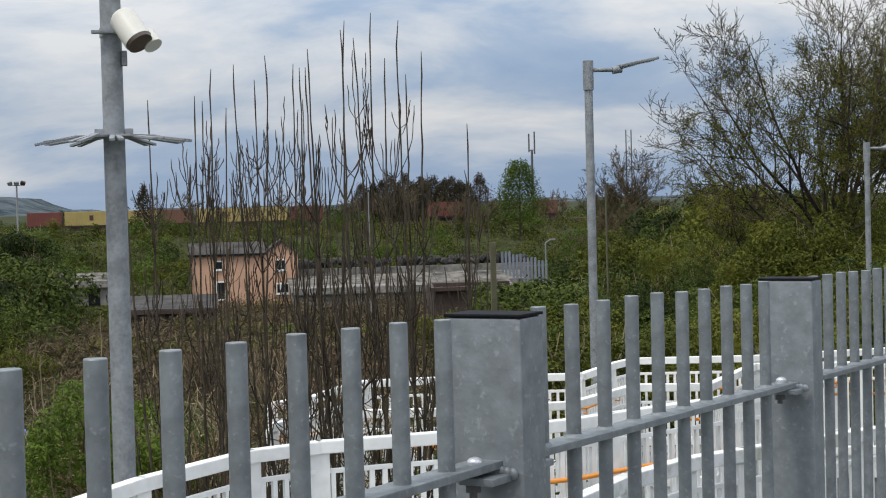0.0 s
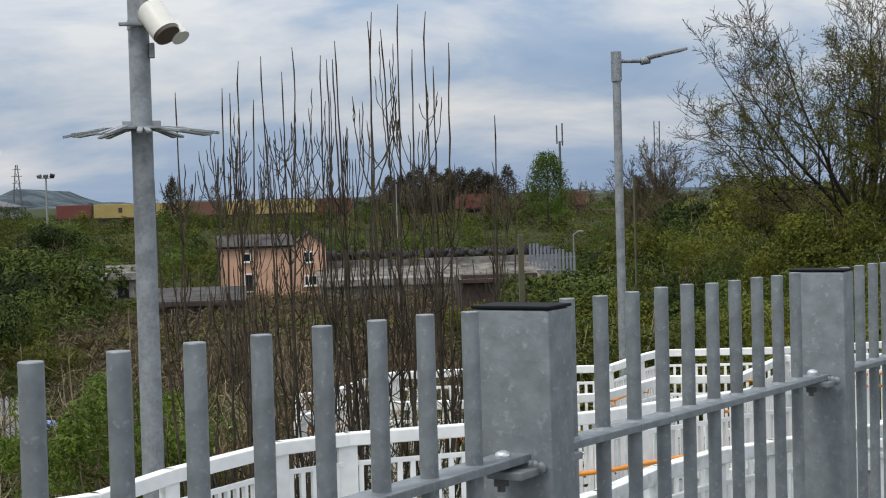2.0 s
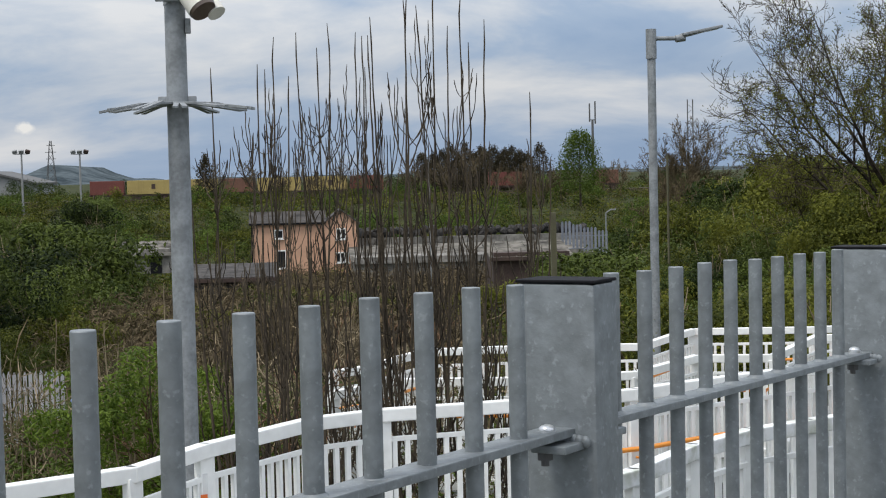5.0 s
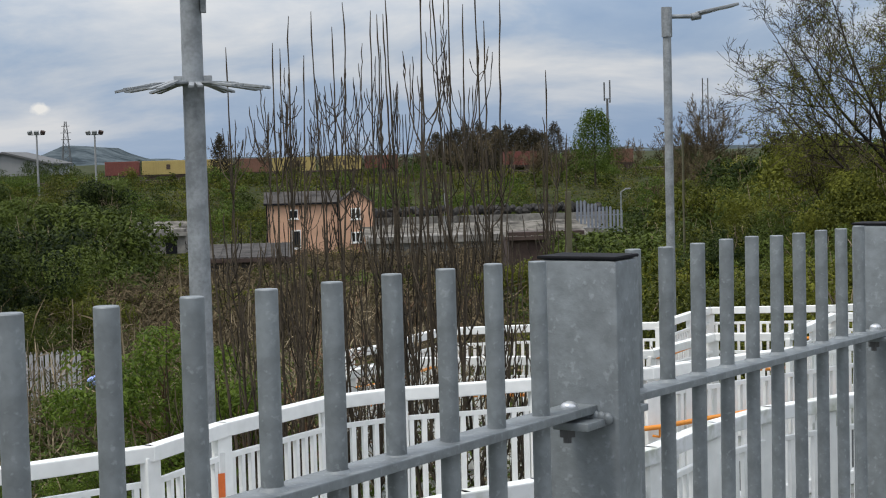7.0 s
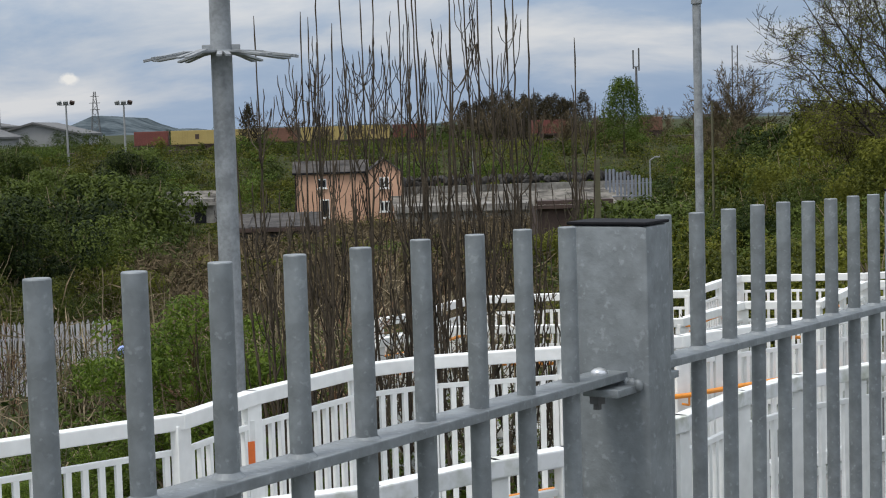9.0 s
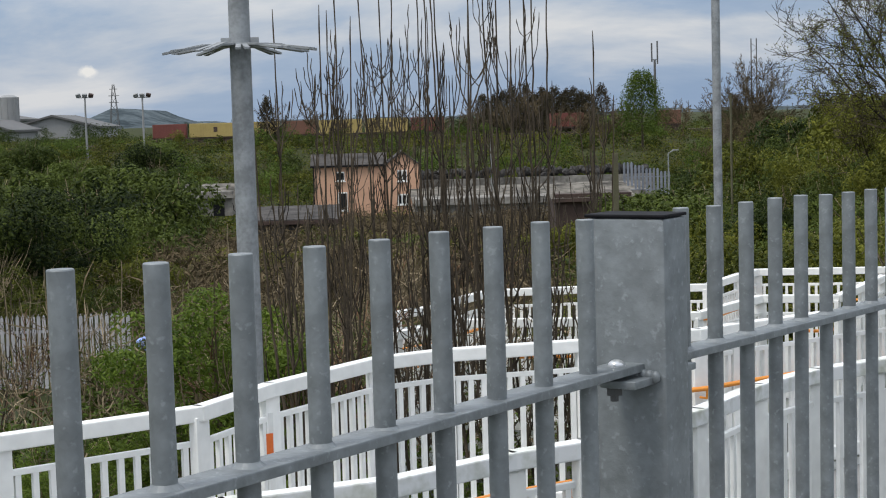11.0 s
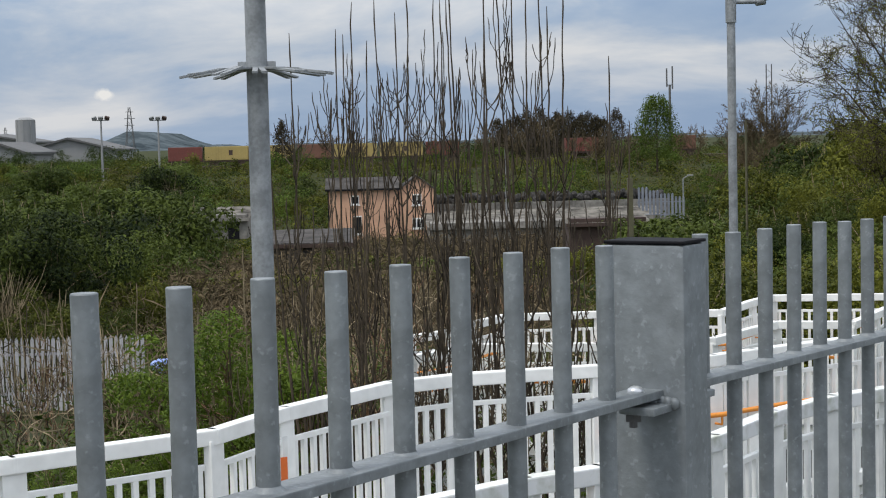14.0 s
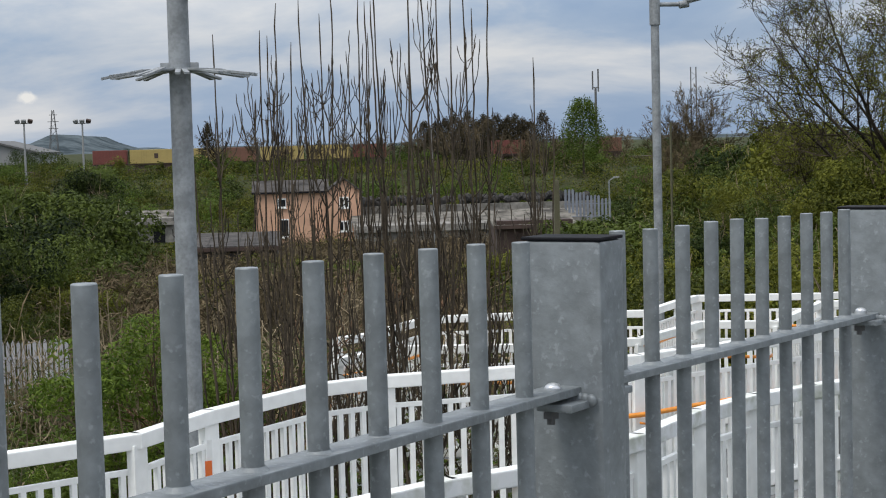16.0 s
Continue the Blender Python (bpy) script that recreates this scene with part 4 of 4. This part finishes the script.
tree(194, 44.5, -1.0, 9.5, 55, "bare brown tree among scrub", TWIG, 0.3, 0, 0.2, 9, 0.12, 5.0, 4, 0.7, bark=TWIG, group="distant trees", twig=0.022)
for i, (a, s_, h) in enumerate(((14.4, -0.7, 2.3), (14.9, 0.5, 2.7), (15.4, 1.4, 2.5), (17.0, -0.4, 2.3), (18.5, 1.0, 2.4), (17.5, -2.2, 2.1), (20.5, -4.2, 2.0), (22.0, 0.0, 2.6), (24.0, -2.6, 2.6), (29.0, 1.6, 2.8), (33.0, -3.0, 2.6))):
    tree(a, s_, -0.05, h, 300 + i, "leafless twiggy shrub on the slope behind the ramp", TWIG, 0.1, 0, 0.042, 6, 0.05, h * 0.62, 3, 0.9, bark=(BARK_RED, BARK_PALE, TWIG)[i % 3], group="bare shrubs behind the ramp", twig=0.0036 + a * 0.00008, kind="bare_shrub")
for i in range(11):
    r = random.Random(60 + i)
    tree(270 + r.uniform(-6, 10), -14 + i * 5.2, 0.5, r.uniform(5.5, 8.5), 70 + i, "thin leafless tree beyond the railway bank", TWIG, 0.3, 0, 0.12, 7, 0.15, 3.2, 3, 0.75, bark=TWIG, group="distant trees", twig=0.028)
for i in range(9):
    r = random.Random(90 + i)
    tree(258 + r.uniform(-6, 10), 34 + i * 3.6, 0.5, r.uniform(5.0, 7.5), 170 + i, "thin leafless tree in the shelter belt", TWIG, 0.3, 0, 0.12, 7, 0.15, 3.2, 3, 0.7, bark=TWIG, group="distant trees", twig=0.028)


def leafy_cone(name, a, s, z0, height, width, seed, mat, size, n, label, group, tip=0.75):
    """A tree whose crown of small sprays narrows to an uneven top."""
    rng = np.random.default_rng(seed)
    th = thing(name, at_spot(a, s, z0), label, "tree", group)
    v, f = tubes([np.array([[0, 0, -2.0], [0, 0, height * 0.5], [0.05, 0, height * 0.93]])], [np.array([0.16, 0.1, 0.03])], 7)
    mesh_of("trunk", v, f, BARK, th)
    t = rng.random(n) ** 0.8
    lobes = 1 + 0.28 * np.sin(rng.integers(0, 9, n) * 1.7 + t * 17)
    r = width / 2 * (1 - t ** 2.2 * tip) * np.sqrt(np.clip(t * 5, 0.25, 1)) * lobes * rng.uniform(0.35, 1.0, n) ** 0.5
    g = rng.uniform(0, 2 * math.pi, n)
    c = np.stack([r * np.cos(g), r * np.sin(g), height * t * rng.uniform(0.92, 1.06, n)], 1)
    c += rng.normal(size=c.shape) * size * 0.6
    v, f = leaves(rng, c, size, 0.5, -0.5)
    mesh_of("crown", v, f, mat, th)
    return th


leafy_cone("tree", 225, 38.6, -1.4, 8.3, 6.6, 91, LEAF_SPRING, 0.26, 9500, "bright green young tree standing above the scrub", "distant trees", 0.66)
r = random.Random(8)
for i in range(17):
    x = 22.8 + i * 1.42
    leafy_cone("conifer", 314 + r.uniform(-4, 6), x, -2.8, r.uniform(7.6, 10.2) * (0.82 if i < 2 else 1), r.uniform(5.2, 7.0), 100 + i, CONIFER, 0.32, 3400, "dark brownish conifer in a shelter belt", "conifer belt", 0.88)
leafy_cone("conifer", 266, -15.8, -2.6, 8.0, 3.6, 130, CONIFER, 0.32, 2400, "dark conifer beyond the railway", "conifer belt", 0.9)


# ---- railway: freight train on the embankment ----
def container(s, length, mat, label, z=-0.85, a=300.0):
    th = thing("freight_container", at_spot(a, s, z), label, "container", "containers of the freight train")
    bm = bmesh.new()
    box(bm, length, 2.4, 2.5, pose(0, 0, 1.25), 0.04)
    part("body", bm, mat, th)
    n = int(length / 0.45)
    for i in range(n):
        bm = bmesh.new()
        box(bm, 0.16, 0.05, 2.2, pose(-length / 2 + (i + 0.5) * length / n, -1.215, 1.25))
        part("rib", bm, mat, th)
    if mat is YELLOW:
        bm = bmesh.new()
        box(bm, 0.7, 0.03, 0.9, pose(length * 0.1, -1.255, 1.35), 0.01)
        part("marking", bm, RUST, th, "small dark plain marking panel")
    w = thing("flat_wagon", at_spot(a, s, z - 1.05), "dark flat railway wagon under a container", "wagon", "wagons of the freight train")
    bm = bmesh.new()
    box(bm, length + 0.5, 2.2, 0.30, pose(0, 0, 0.89), 0.02)
    part("frame", bm, RUST, w)
    for x in (-0.36, -0.24, 0.24, 0.36):
        bm = bmesh.new()
        rod(bm, (x * length, -1.0, 0.42), (x * length, -0.85, 0.42), 0.42, seg=16)
        part("wheel", bm, RUST, w)
        bm = bmesh.new()
        rod(bm, (x * length, 0.85, 0.42), (x * length, 1.0, 0.42), 0.42, seg=16)
        part("wheel", bm, RUST, w)


bm = bmesh.new()
box(bm, 700, 5, 1.6, at_spot(300, 0, -2.68))
tagged(part("track_bed", bm, RUST), "dark ballast bed of the railway line", "track bed", kind="structure")
cols = (RED, YELLOW, YELLOW, BROWN, YELLOW, YELLOW, RED)
words = {"yellow_container_paint": "yellow", "maroon_container_paint": "maroon", "brown_container_paint": "rusty brown"}
x = -38.5
for i, c in enumerate(cols):
    L = 6.1 if c is not YELLOW else 7.9
    container(x + L / 2, L, c, words[c.name] + " ribbed freight container on a flat wagon")
    x += L + 0.55
container(37.4, 6.1, RED, "maroon ribbed freight container half hidden by scrub")
container(56.5, 4.0, BROWN, "rusty brown freight container half hidden by scrub")


# ---- salmon house and old yard in the valley ----
def window_unit(parent, x, y, z, w, h, lights=2):
    bm = bmesh.new()
    box(bm, w, 0.10, h, pose(x, y - 0.02, z), 0.01)
    win = part("window", bm, WINDOW_WHITE, parent, "white framed window")
    for i in range(lights):
        pw = w / lights - 0.14
        bm = bmesh.new()
        box(bm, pw, 0.03, h - 0.26, pose(x - w / 2 + (i + 0.5) * w / lights, y - 0.075, z))
        part("pane", bm, GLASS, win)
    bm = bmesh.new()
    box(bm, w + 0.2, 0.2, 0.08, pose(x, y - 0.09, z - h / 2 - 0.05), 0.01)
    part("sill", bm, WINDOW_WHITE, win)


def roof_slab(bm, p, q, r_, s_, t=0.16):
    vs = [bm.verts.new(v) for v in (p, q, r_, s_)]
    lo = [bm.verts.new(Vector(v) - Vector((0, 0, t))) for v in (p, q, r_, s_)]
    bm.faces.new(vs)
    bm.faces.new(lo[::-1])
    for i in range(4):
        j = (i + 1) % 4
        bm.faces.new((vs[i], lo[i], lo[j], vs[j]))


def house():
    z0 = -9.0
    th = thing("house", at_spot(165, 0, z0), "salmon two-storey house with a dark tiled roof and front gable", "house")
    e = 6.0
    bm = bmesh.new()
    box(bm, 7.5, 6.0, e, pose(-1.55, 3.1, e / 2))
    part("wall", bm, RENDER_PINK, th)
    bm = bmesh.new()
    g0, g1, gm, gap = 1.95, 5.40, 3.67, e + 1.15
    vs = [bm.verts.new(v) for y in (0.0, 6.0) for v in ((g0, y, 0), (g1, y, 0), (g1, y, e - 0.1), (gm, y, gap), (g0, y, e - 0.1))]
    bm.faces.new(vs[:5])
    bm.faces.new(vs[:4:-1])
    for i in range(5):
        j = (i + 1) % 5
        bm.faces.new((vs[j], vs[i], vs[i + 5], vs[j + 5]))
    part("gable_wall", bm, RENDER_PINK, th)
    bm = bmesh.new()
    roof_slab(bm, (-5.6, -0.15, e), (2.2, -0.15, e), (2.2, 3.1, e + 1.1), (-5.6, 3.1, e + 1.1))
    roof_slab(bm, (-5.6, 3.1, e + 1.1), (2.2, 3.1, e + 1.1), (2.2, 6.4, e), (-5.6, 6.4, e))
    roof_slab(bm, (g0 - 0.25, -0.25, e - 0.2), (gm, -0.25, gap + 0.1), (gm, 6.2, gap + 0.1), (g0 - 0.25, 6.2, e - 0.2))
    roof_slab(bm, (gm, -0.25, gap + 0.1), (g1 + 0.25, -0.25, e - 0.2), (g1 + 0.25, 6.2, e - 0.2), (gm, 6.2, gap + 0.1))
    part("roof", bm, ROOF_TILE, th)
    for x0, x1 in ((-5.6, 2.0), ):
        bm = bmesh.new()
        box(bm, x1 - x0, 0.12, 0.16, pose((x0 + x1) / 2, -0.2, e - 0.12))
        part("gutter", bm, BLACK, th)
    for x in (1.85, -5.3):
        bm = bmesh.new()
        box(bm, 0.12, 0.12, e - 0.2, pose(x, -0.06, e / 2 - 0.1))
        part("downpipe", bm, BLACK, th)
    window_unit(th, 3.67, -0.02, 4.75, 0.95, 1.15, 2)
    window_unit(th, 3.80, -0.02, 2.35, 1.25, 1.10, 3)
    window_unit(th, -2.6, 0.10, 4.85, 0.85, 0.95, 1)
    window_unit(th, -2.4, 0.10, 2.3, 0.9, 1.9, 1)


house()


def low_building(a, s0, s1, z_roof, depth, wall_mat, roof_mat, label, openings=(), height=3.0, turn=0.0, drop=0.35):
    sm, w = (s0 + s1) / 2, s1 - s0
    th = thing("outbuilding", at_spot(a, sm, z_roof - height, turn), label, "outbuilding", "old yard buildings")
    bm = bmesh.new()
    box(bm, w, depth, height, pose(0, depth / 2, height / 2))
    part("wall", bm, wall_mat, th)
    bm = bmesh.new()
    roof_slab(bm, (-w / 2 - 0.3, -0.3, height - drop), (w / 2 + 0.3, -0.3, height - drop), (w / 2 + 0.3, depth + 0.3, height + 0.55), (-w / 2 - 0.3, depth + 0.3, height + 0.55))
    part("roof", bm, roof_mat, th)
    n = int(w / 1.05)
    for i in range(n):
        bm = bmesh.new()
        x = -w / 2 + (i + 0.5) * w / n
        beam(bm, (x, -0.3, height - drop + 0.03), (x, depth + 0.3, height + 0.58), 0.08, 0.05)
        part("roof_seam", bm, roof_mat, th)
    for x, ww, hh in openings:
        bm = bmesh.new()
        box(bm, ww, 0.12, hh, pose(x, -0.03, hh / 2))
        part("opening", bm, BLACK, th, "dark doorway")
    bm = bmesh.new()
    box(bm, w + 0.6, 0.10, 0.28, pose(0, -0.34, height - drop - 0.1))
    part("fascia", bm, RUST if wall_mat is not CONCRETE else CONCRETE, th)


low_building(152, 4.6, 18.5, -6.1, 14, CONCRETE, ASBESTOS, "long low grey building with a pale sheet roof", ((2.0, 2.0, 1.8), (-4.0, 1.2, 1.2)))
low_building(150, 18.8, 26.5, -5.7, 8, CONCRETE, ASBESTOS, "low grey building beside the old yard", ((0.5, 1.4, 1.8),))
low_building(122, 14.2, 20.0, -4.5, 5, RUST, ASBESTOS, "dark timber shed with a pale edged roof", ((0.9, 1.6, 1.7),), 3.6)
low_building(148, -16.6, -12.2, -4.6, 5, CONCRETE, ASBESTOS, "pale flat shed among the scrub", ((1.0, 1.0, 1.5),), 2.2)
low_building(116, -8.9, -2.3, -5.4, 8, ROOF_TILE, ROOF_TILE, "dark low shed roof behind bare shrubs", (), 2.6, 0.0, 0.1)

bm = bmesh.new()
box(bm, 26, 0.5, 4.0, at_spot(171, 17.5, -7.0), 0.02)
tagged(part("retaining_wall", bm, CONCRETE), "stained grey concrete retaining wall", "wall", kind="structure")
r = random.Random(14)
lump = []
for k in range(6):
    t = bmesh.new()
    bmesh.ops.create_icosphere(t, subdivisions=1, radius=0.5)
    for v in t.verts:
        v.co *= r.uniform(0.7, 1.15)
    me = bpy.data.meshes.new("boulder")
    t.to_mesh(me)
    t.free()
    me.materials.append(RUBBER)
    lump.append(me)
heap = thing("rubble_heap", at_spot(171.6, 17.5, -5.0), "dark heap of rubble and tyres along the wall top", "rubble")
for i in range(150):
    shared("boulder", r.choice(lump), pose(r.uniform(-12.5, 12.5), r.uniform(-0.6, 1.2), r.uniform(0.1, 0.75), r.uniform(0, 90), r.uniform(0, 90), r.uniform(0, 360)) @ Matrix.Diagonal((1.1, 0.9, r.uniform(0.5, 0.95), 1)), heap)

# timber post, small palisade and yard lamps
z0 = float(ground_height(np.array(60.0), np.array(9.25)))
tp = thing("timber_post", at_spot(60, 9.24, z0 - 0.1), "thick weathered timber post", "post")
bm = bmesh.new()
box(bm, 0.20, 0.20, 0.05 - z0 + 0.1, pose(0, 0, (0.15 - z0) / 2), 0.012)
part("shaft", bm, WOOD, tp)


def palisade(a, s0, s1, z_top0, z_top1, h, step, mat, label, w=0.07):
    n = int(abs(s1 - s0) / step)
    th = thing("palisade_fence", at_spot(a, (s0 + s1) / 2, min(z_top0, z_top1) - h), label, "fence", "palisade fences")
    zb = min(z_top0, z_top1) - h
    bm = bmesh.new()
    box(bm, w, 0.02, h, pose(0, 0, -h / 2))
    pale = bpy.data.meshes.new("pale")
    bmesh.ops.create_cone(bm, cap_ends=True, segments=4, radius1=w * 0.55, radius2=0.002, depth=0.08, matrix=pose(0, 0, 0.04, 0, 0, 45) @ Matrix.Diagonal((1, 0.3, 1, 1)))
    bm.to_mesh(pale)
    bm.free()
    pale.materials.append(mat)
    rr = random.Random(n)
    for i in range(n):
        t = (i + 0.5) / n
        zt = z_top0 + (z_top1 - z_top0) * (math.floor(t * 4) / 3.0 if z_top0 != z_top1 else 0)
        shared("pale", pale, pose(-(s1 - s0) / 2 + t * (s1 - s0), 0, zt - zb + rr.uniform(-0.02, 0.02)), th)
    for zz in (0.25, 0.8):
        bm = bmesh.new()
        box(bm, s1 - s0, 0.05, 0.06, pose(0, 0.04, h * zz))
        part("rail", bm, mat, th)
    return th


palisade(140, 22.2, 26.4, -2.85, -3.7, 2.0, 0.30, STEEL_BLUE, "blue-grey steel palisade fence in the yard", 0.2)
palisade(40, -10.5, -5.9, -3.05, -3.05, 1.75, 0.125, PALE_STEEL, "pale grey steel palisade fence below the slope", 0.085)


def flood_mast(a, s, z_top, z_bot, label):
    th = thing("floodlight_mast", at_spot(a, s, z_bot), label, "floodlight mast", "floodlight masts")
    h = z_top - z_bot
    bm = bmesh.new()
    rod(bm, (0, 0, -2), (0, 0, h), 0.22, 0.13, seg=10)
    part("shaft", smooth(bm), SHED_PALE, th)
    bm = bmesh.new()
    box(bm, 2.2, 0.12, 0.12, pose(0, 0, h))
    part("crossbar", bm, SHED_PALE, th)
    for x in (-1.0, 0.0, 1.0):
        bm = bmesh.new()
        box(bm, 0.75, 0.45, 0.55, pose(x, -0.15, h + 0.35, 25, 15 * x, 0), 0.05)
        part("floodlight", bm, SHED_PALE if x < 0.5 else RUST, th)


flood_mast(260, -43.9, 6.2, -5.5, "pale floodlight mast with three lamps over the scrub")
flood_mast(260, -34.9, 6.0, -7.0, "slim floodlight mast with lamps over the scrub")


def antenna_mast(a, s, z_top, z_bot, twin, label):
    th = thing("antenna_mast", at_spot(a, s, z_bot), label, "mast", "radio masts")
    h = z_top - z_bot
    bm = bmesh.new()
    if twin:
        for x in (-0.75, 0.75):
            rod(bm, (x, 0, 0), (x, 0, h), 0.16, seg=8)
        for k in range(9):
            z = h * (k + 0.5) / 9
            beam(bm, (-0.75, 0, z), (0.75, 0, z + (1.2 if k % 2 else -1.2)), 0.08, 0.08)
    else:
        rod(bm, (0, 0, 0), (0, 0, h - 4.5), 0.35, 0.28, seg=10)
    part("shaft", smooth(bm), SHED_DARK, th)
    if not twin:
        for x in (-0.7, 0.7):
            bm = bmesh.new()
            box(bm, 0.35, 0.3, 5.6 if x > 0 else 4.6, pose(x, 0, h - 2.8), 0.05)
            part("antenna", bm, SHED_DARK, th)
        bm = bmesh.new()
        box(bm, 1.6, 0.2, 0.2, pose(0, 0, h - 4.6))
        part("bracket", bm, SHED_DARK, th)


antenna_mast(400, 72.0, 18.7, -2.3, False, "grey mobile phone mast with two panel antennas")
antenna_mast(450, 108.8, 20.8, -2.2, True, "grey lattice mast behind a bare tree")


def pylon(a, s, z_top, z_bot):
    th = thing("pylon", at_spot(a, s, z_bot), "grey lattice electricity pylon on the skyline", "pylon", "pylons")
    h = z_top - z_bot
    bm = bmesh.new()
    for sx in (-1, 1):
        for sy in (-1, 1):
            rod(bm, (sx * 2.6, sy * 2.6, 0), (sx * 0.5, sy * 0.5, h), 0.22, 0.14, seg=5)
    for k in range(7):
        t0, t1 = k / 7, (k + 1) / 7
        w0, w1 = 2.6 - 2.1 * t0, 2.6 - 2.1 * t1
        for sx in (-1, 1):
            rod(bm, (sx * w0, -w0, h * t0), (-sx * w1, -w1, h * t1), 0.10, seg=4)
    part("lattice", bm, SHED_DARK, th)
    for k, t in enumerate((0.62, 0.76, 0.90)):
        bm = bmesh.new()
        w = (2.6, 3.0, 2.2)[k]
        beam(bm, (-w, 0, h * t), (w, 0, h * t), 0.25, 0.3)
        part("crossarm", bm, SHED_DARK, th)


pylon(900, -136.3, 24.5, -1.5)
pylon(1500, -340, 24.0, -1.5)


# ---- works and hill on the skyline ----
def works_shed(a, s0, s1, z_eave, z_ridge, label):
    w = s1 - s0
    th = thing("works_shed", at_spot(a, (s0 + s1) / 2, -4), label, "works building", "works on the skyline")
    bm = bmesh.new()
    box(bm, w, 40, z_eave + 4, pose(0, 20, (z_eave + 4) / 2))
    g = [bm.verts.new(v) for v in ((-w / 2, 0, z_eave + 4), (w / 2, 0, z_eave + 4), (0, 0, z_ridge + 4))]
    bm.faces.new(g)
    part("wall", bm, SHED_PALE, th)
    bm = bmesh.new()
    hr, he = z_ridge + 4, z_eave + 4
    roof_slab(bm, (-w / 2 - 1, -1, he), (0, -1, hr), (0, 41, hr), (-w / 2 - 1, 41, he), 0.6)
    roof_slab(bm, (0, -1, hr), (w / 2 + 1, -1, he), (w / 2 + 1, 41, he), (0, 41, hr), 0.6)
    part("roof", bm, SHED_DARK, th)


works_shed(450, -112, -97, 1.4, 4.4, "grey works shed with a shallow roof")
works_shed(500, -108, -81, 1.8, 5.6, "long works shed with a dark shallow roof")
works_shed(560, -150, -118, 5.0, 8.0, "grey works shed on the skyline")
silo = thing("silo", at_spot(500, -107.2, -4), "pale grey cylindrical silo beside a works shed", "silo")
bm = bmesh.new()
rod(bm, (0, 0, 0), (0, 0, 15.2), 2.9, seg=24)
rod(bm, (0, 0, 15.2), (0, 0, 15.9), 2.9, 1.6, seg=24)
part("tank", smooth(bm), SHED_PALE, silo)
for k in range(8):
    bm = bmesh.new()
    g = k * math.pi / 4
    rod(bm, (2.92 * math.cos(g), 2.92 * math.sin(g), 0), (2.92 * math.cos(g), 2.92 * math.sin(g), 15.2), 0.12, seg=6)
    part("rib", bm, SHED_PALE, silo)

# far hill; its haze is only in the HILL colour
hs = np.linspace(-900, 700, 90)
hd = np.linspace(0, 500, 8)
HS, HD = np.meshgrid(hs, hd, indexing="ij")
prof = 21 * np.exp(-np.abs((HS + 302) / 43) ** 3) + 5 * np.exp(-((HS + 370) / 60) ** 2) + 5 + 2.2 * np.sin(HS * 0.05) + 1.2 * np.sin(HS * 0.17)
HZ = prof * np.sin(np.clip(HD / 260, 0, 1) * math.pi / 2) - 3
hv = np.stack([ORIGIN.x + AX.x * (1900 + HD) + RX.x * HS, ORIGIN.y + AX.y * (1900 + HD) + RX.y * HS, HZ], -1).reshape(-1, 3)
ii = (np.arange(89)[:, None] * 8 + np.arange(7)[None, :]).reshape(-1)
hill = tagged(mesh_of("backdrop_hill", hv, np.stack([ii, ii + 8, ii + 9, ii + 1], 1), HILL), "wooded hill on the horizon, blue distance haze painted into its colour", "hill", kind="structure")
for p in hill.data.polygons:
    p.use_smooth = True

# ---- small things ----
sign = thing("marker_panel", at_spot(9.42, -0.63, -0.93, 25), "orange and white marker panel on the ramp", "marker")
bm = bmesh.new()
box(bm, 0.06, 0.012, 0.62, pose(0, 0, 0.5), 0.002)
part("board", bm, WHITE, sign)
bm = bmesh.new()
box(bm, 0.045, 0.006, 0.14, pose(0, -0.010, 0.62), 0.001)
part("stripe", bm, SIGN_ORANGE, sign, "orange reflective stripe")
sk = thing("plastic_sack", at_spot(38, -5.24, -4.05), "crumpled blue and white plastic sack on the slope", "sack")
bm = bmesh.new()
bmesh.ops.create_icosphere(bm, subdivisions=3, radius=0.24)
for v in bm.verts:
    v.co *= 1 + 0.35 * noise.noise(v.co * 7)
    v.co.z = v.co.z * 0.7 + 0.55
part("sack", bm, BLUE, sk)


def lamp_pole(a, s, z_top, label, r_=0.06, mat=GALV_FAR, hook=False):
    z = float(ground_height(np.array(a), np.array(s)))
    th = thing("yard_pole", at_spot(a, s, z), label, "pole", "yard poles")
    bm = bmesh.new()
    rod(bm, (0, 0, -0.1), (0, 0, z_top - z), r_, r_ * 0.8, seg=10)
    part("shaft", smooth(bm), mat, th)
    if hook:
        bm = bmesh.new()
        rod(bm, (0, 0, z_top - z), (0.35, 0, z_top - z + 0.2), r_ * 0.8, seg=8)
        box(bm, 0.4, 0.2, 0.1, pose(0.5, 0, z_top - z + 0.22), 0.02)
        part("lamp_head", bm, SHED_PALE, th)


lamp_pole(110, 20.6, -1.35, "curved yard lamp above the scrub", 0.055, GALV_FAR, True)
lamp_pole(60, 13.6, 2.1, "slim pale pole beside a bare tree", 0.05, WOOD)
lamp_pole(80, 6.18, 2.2, "slim pale pole behind the shrubs", 0.035, SHED_PALE)
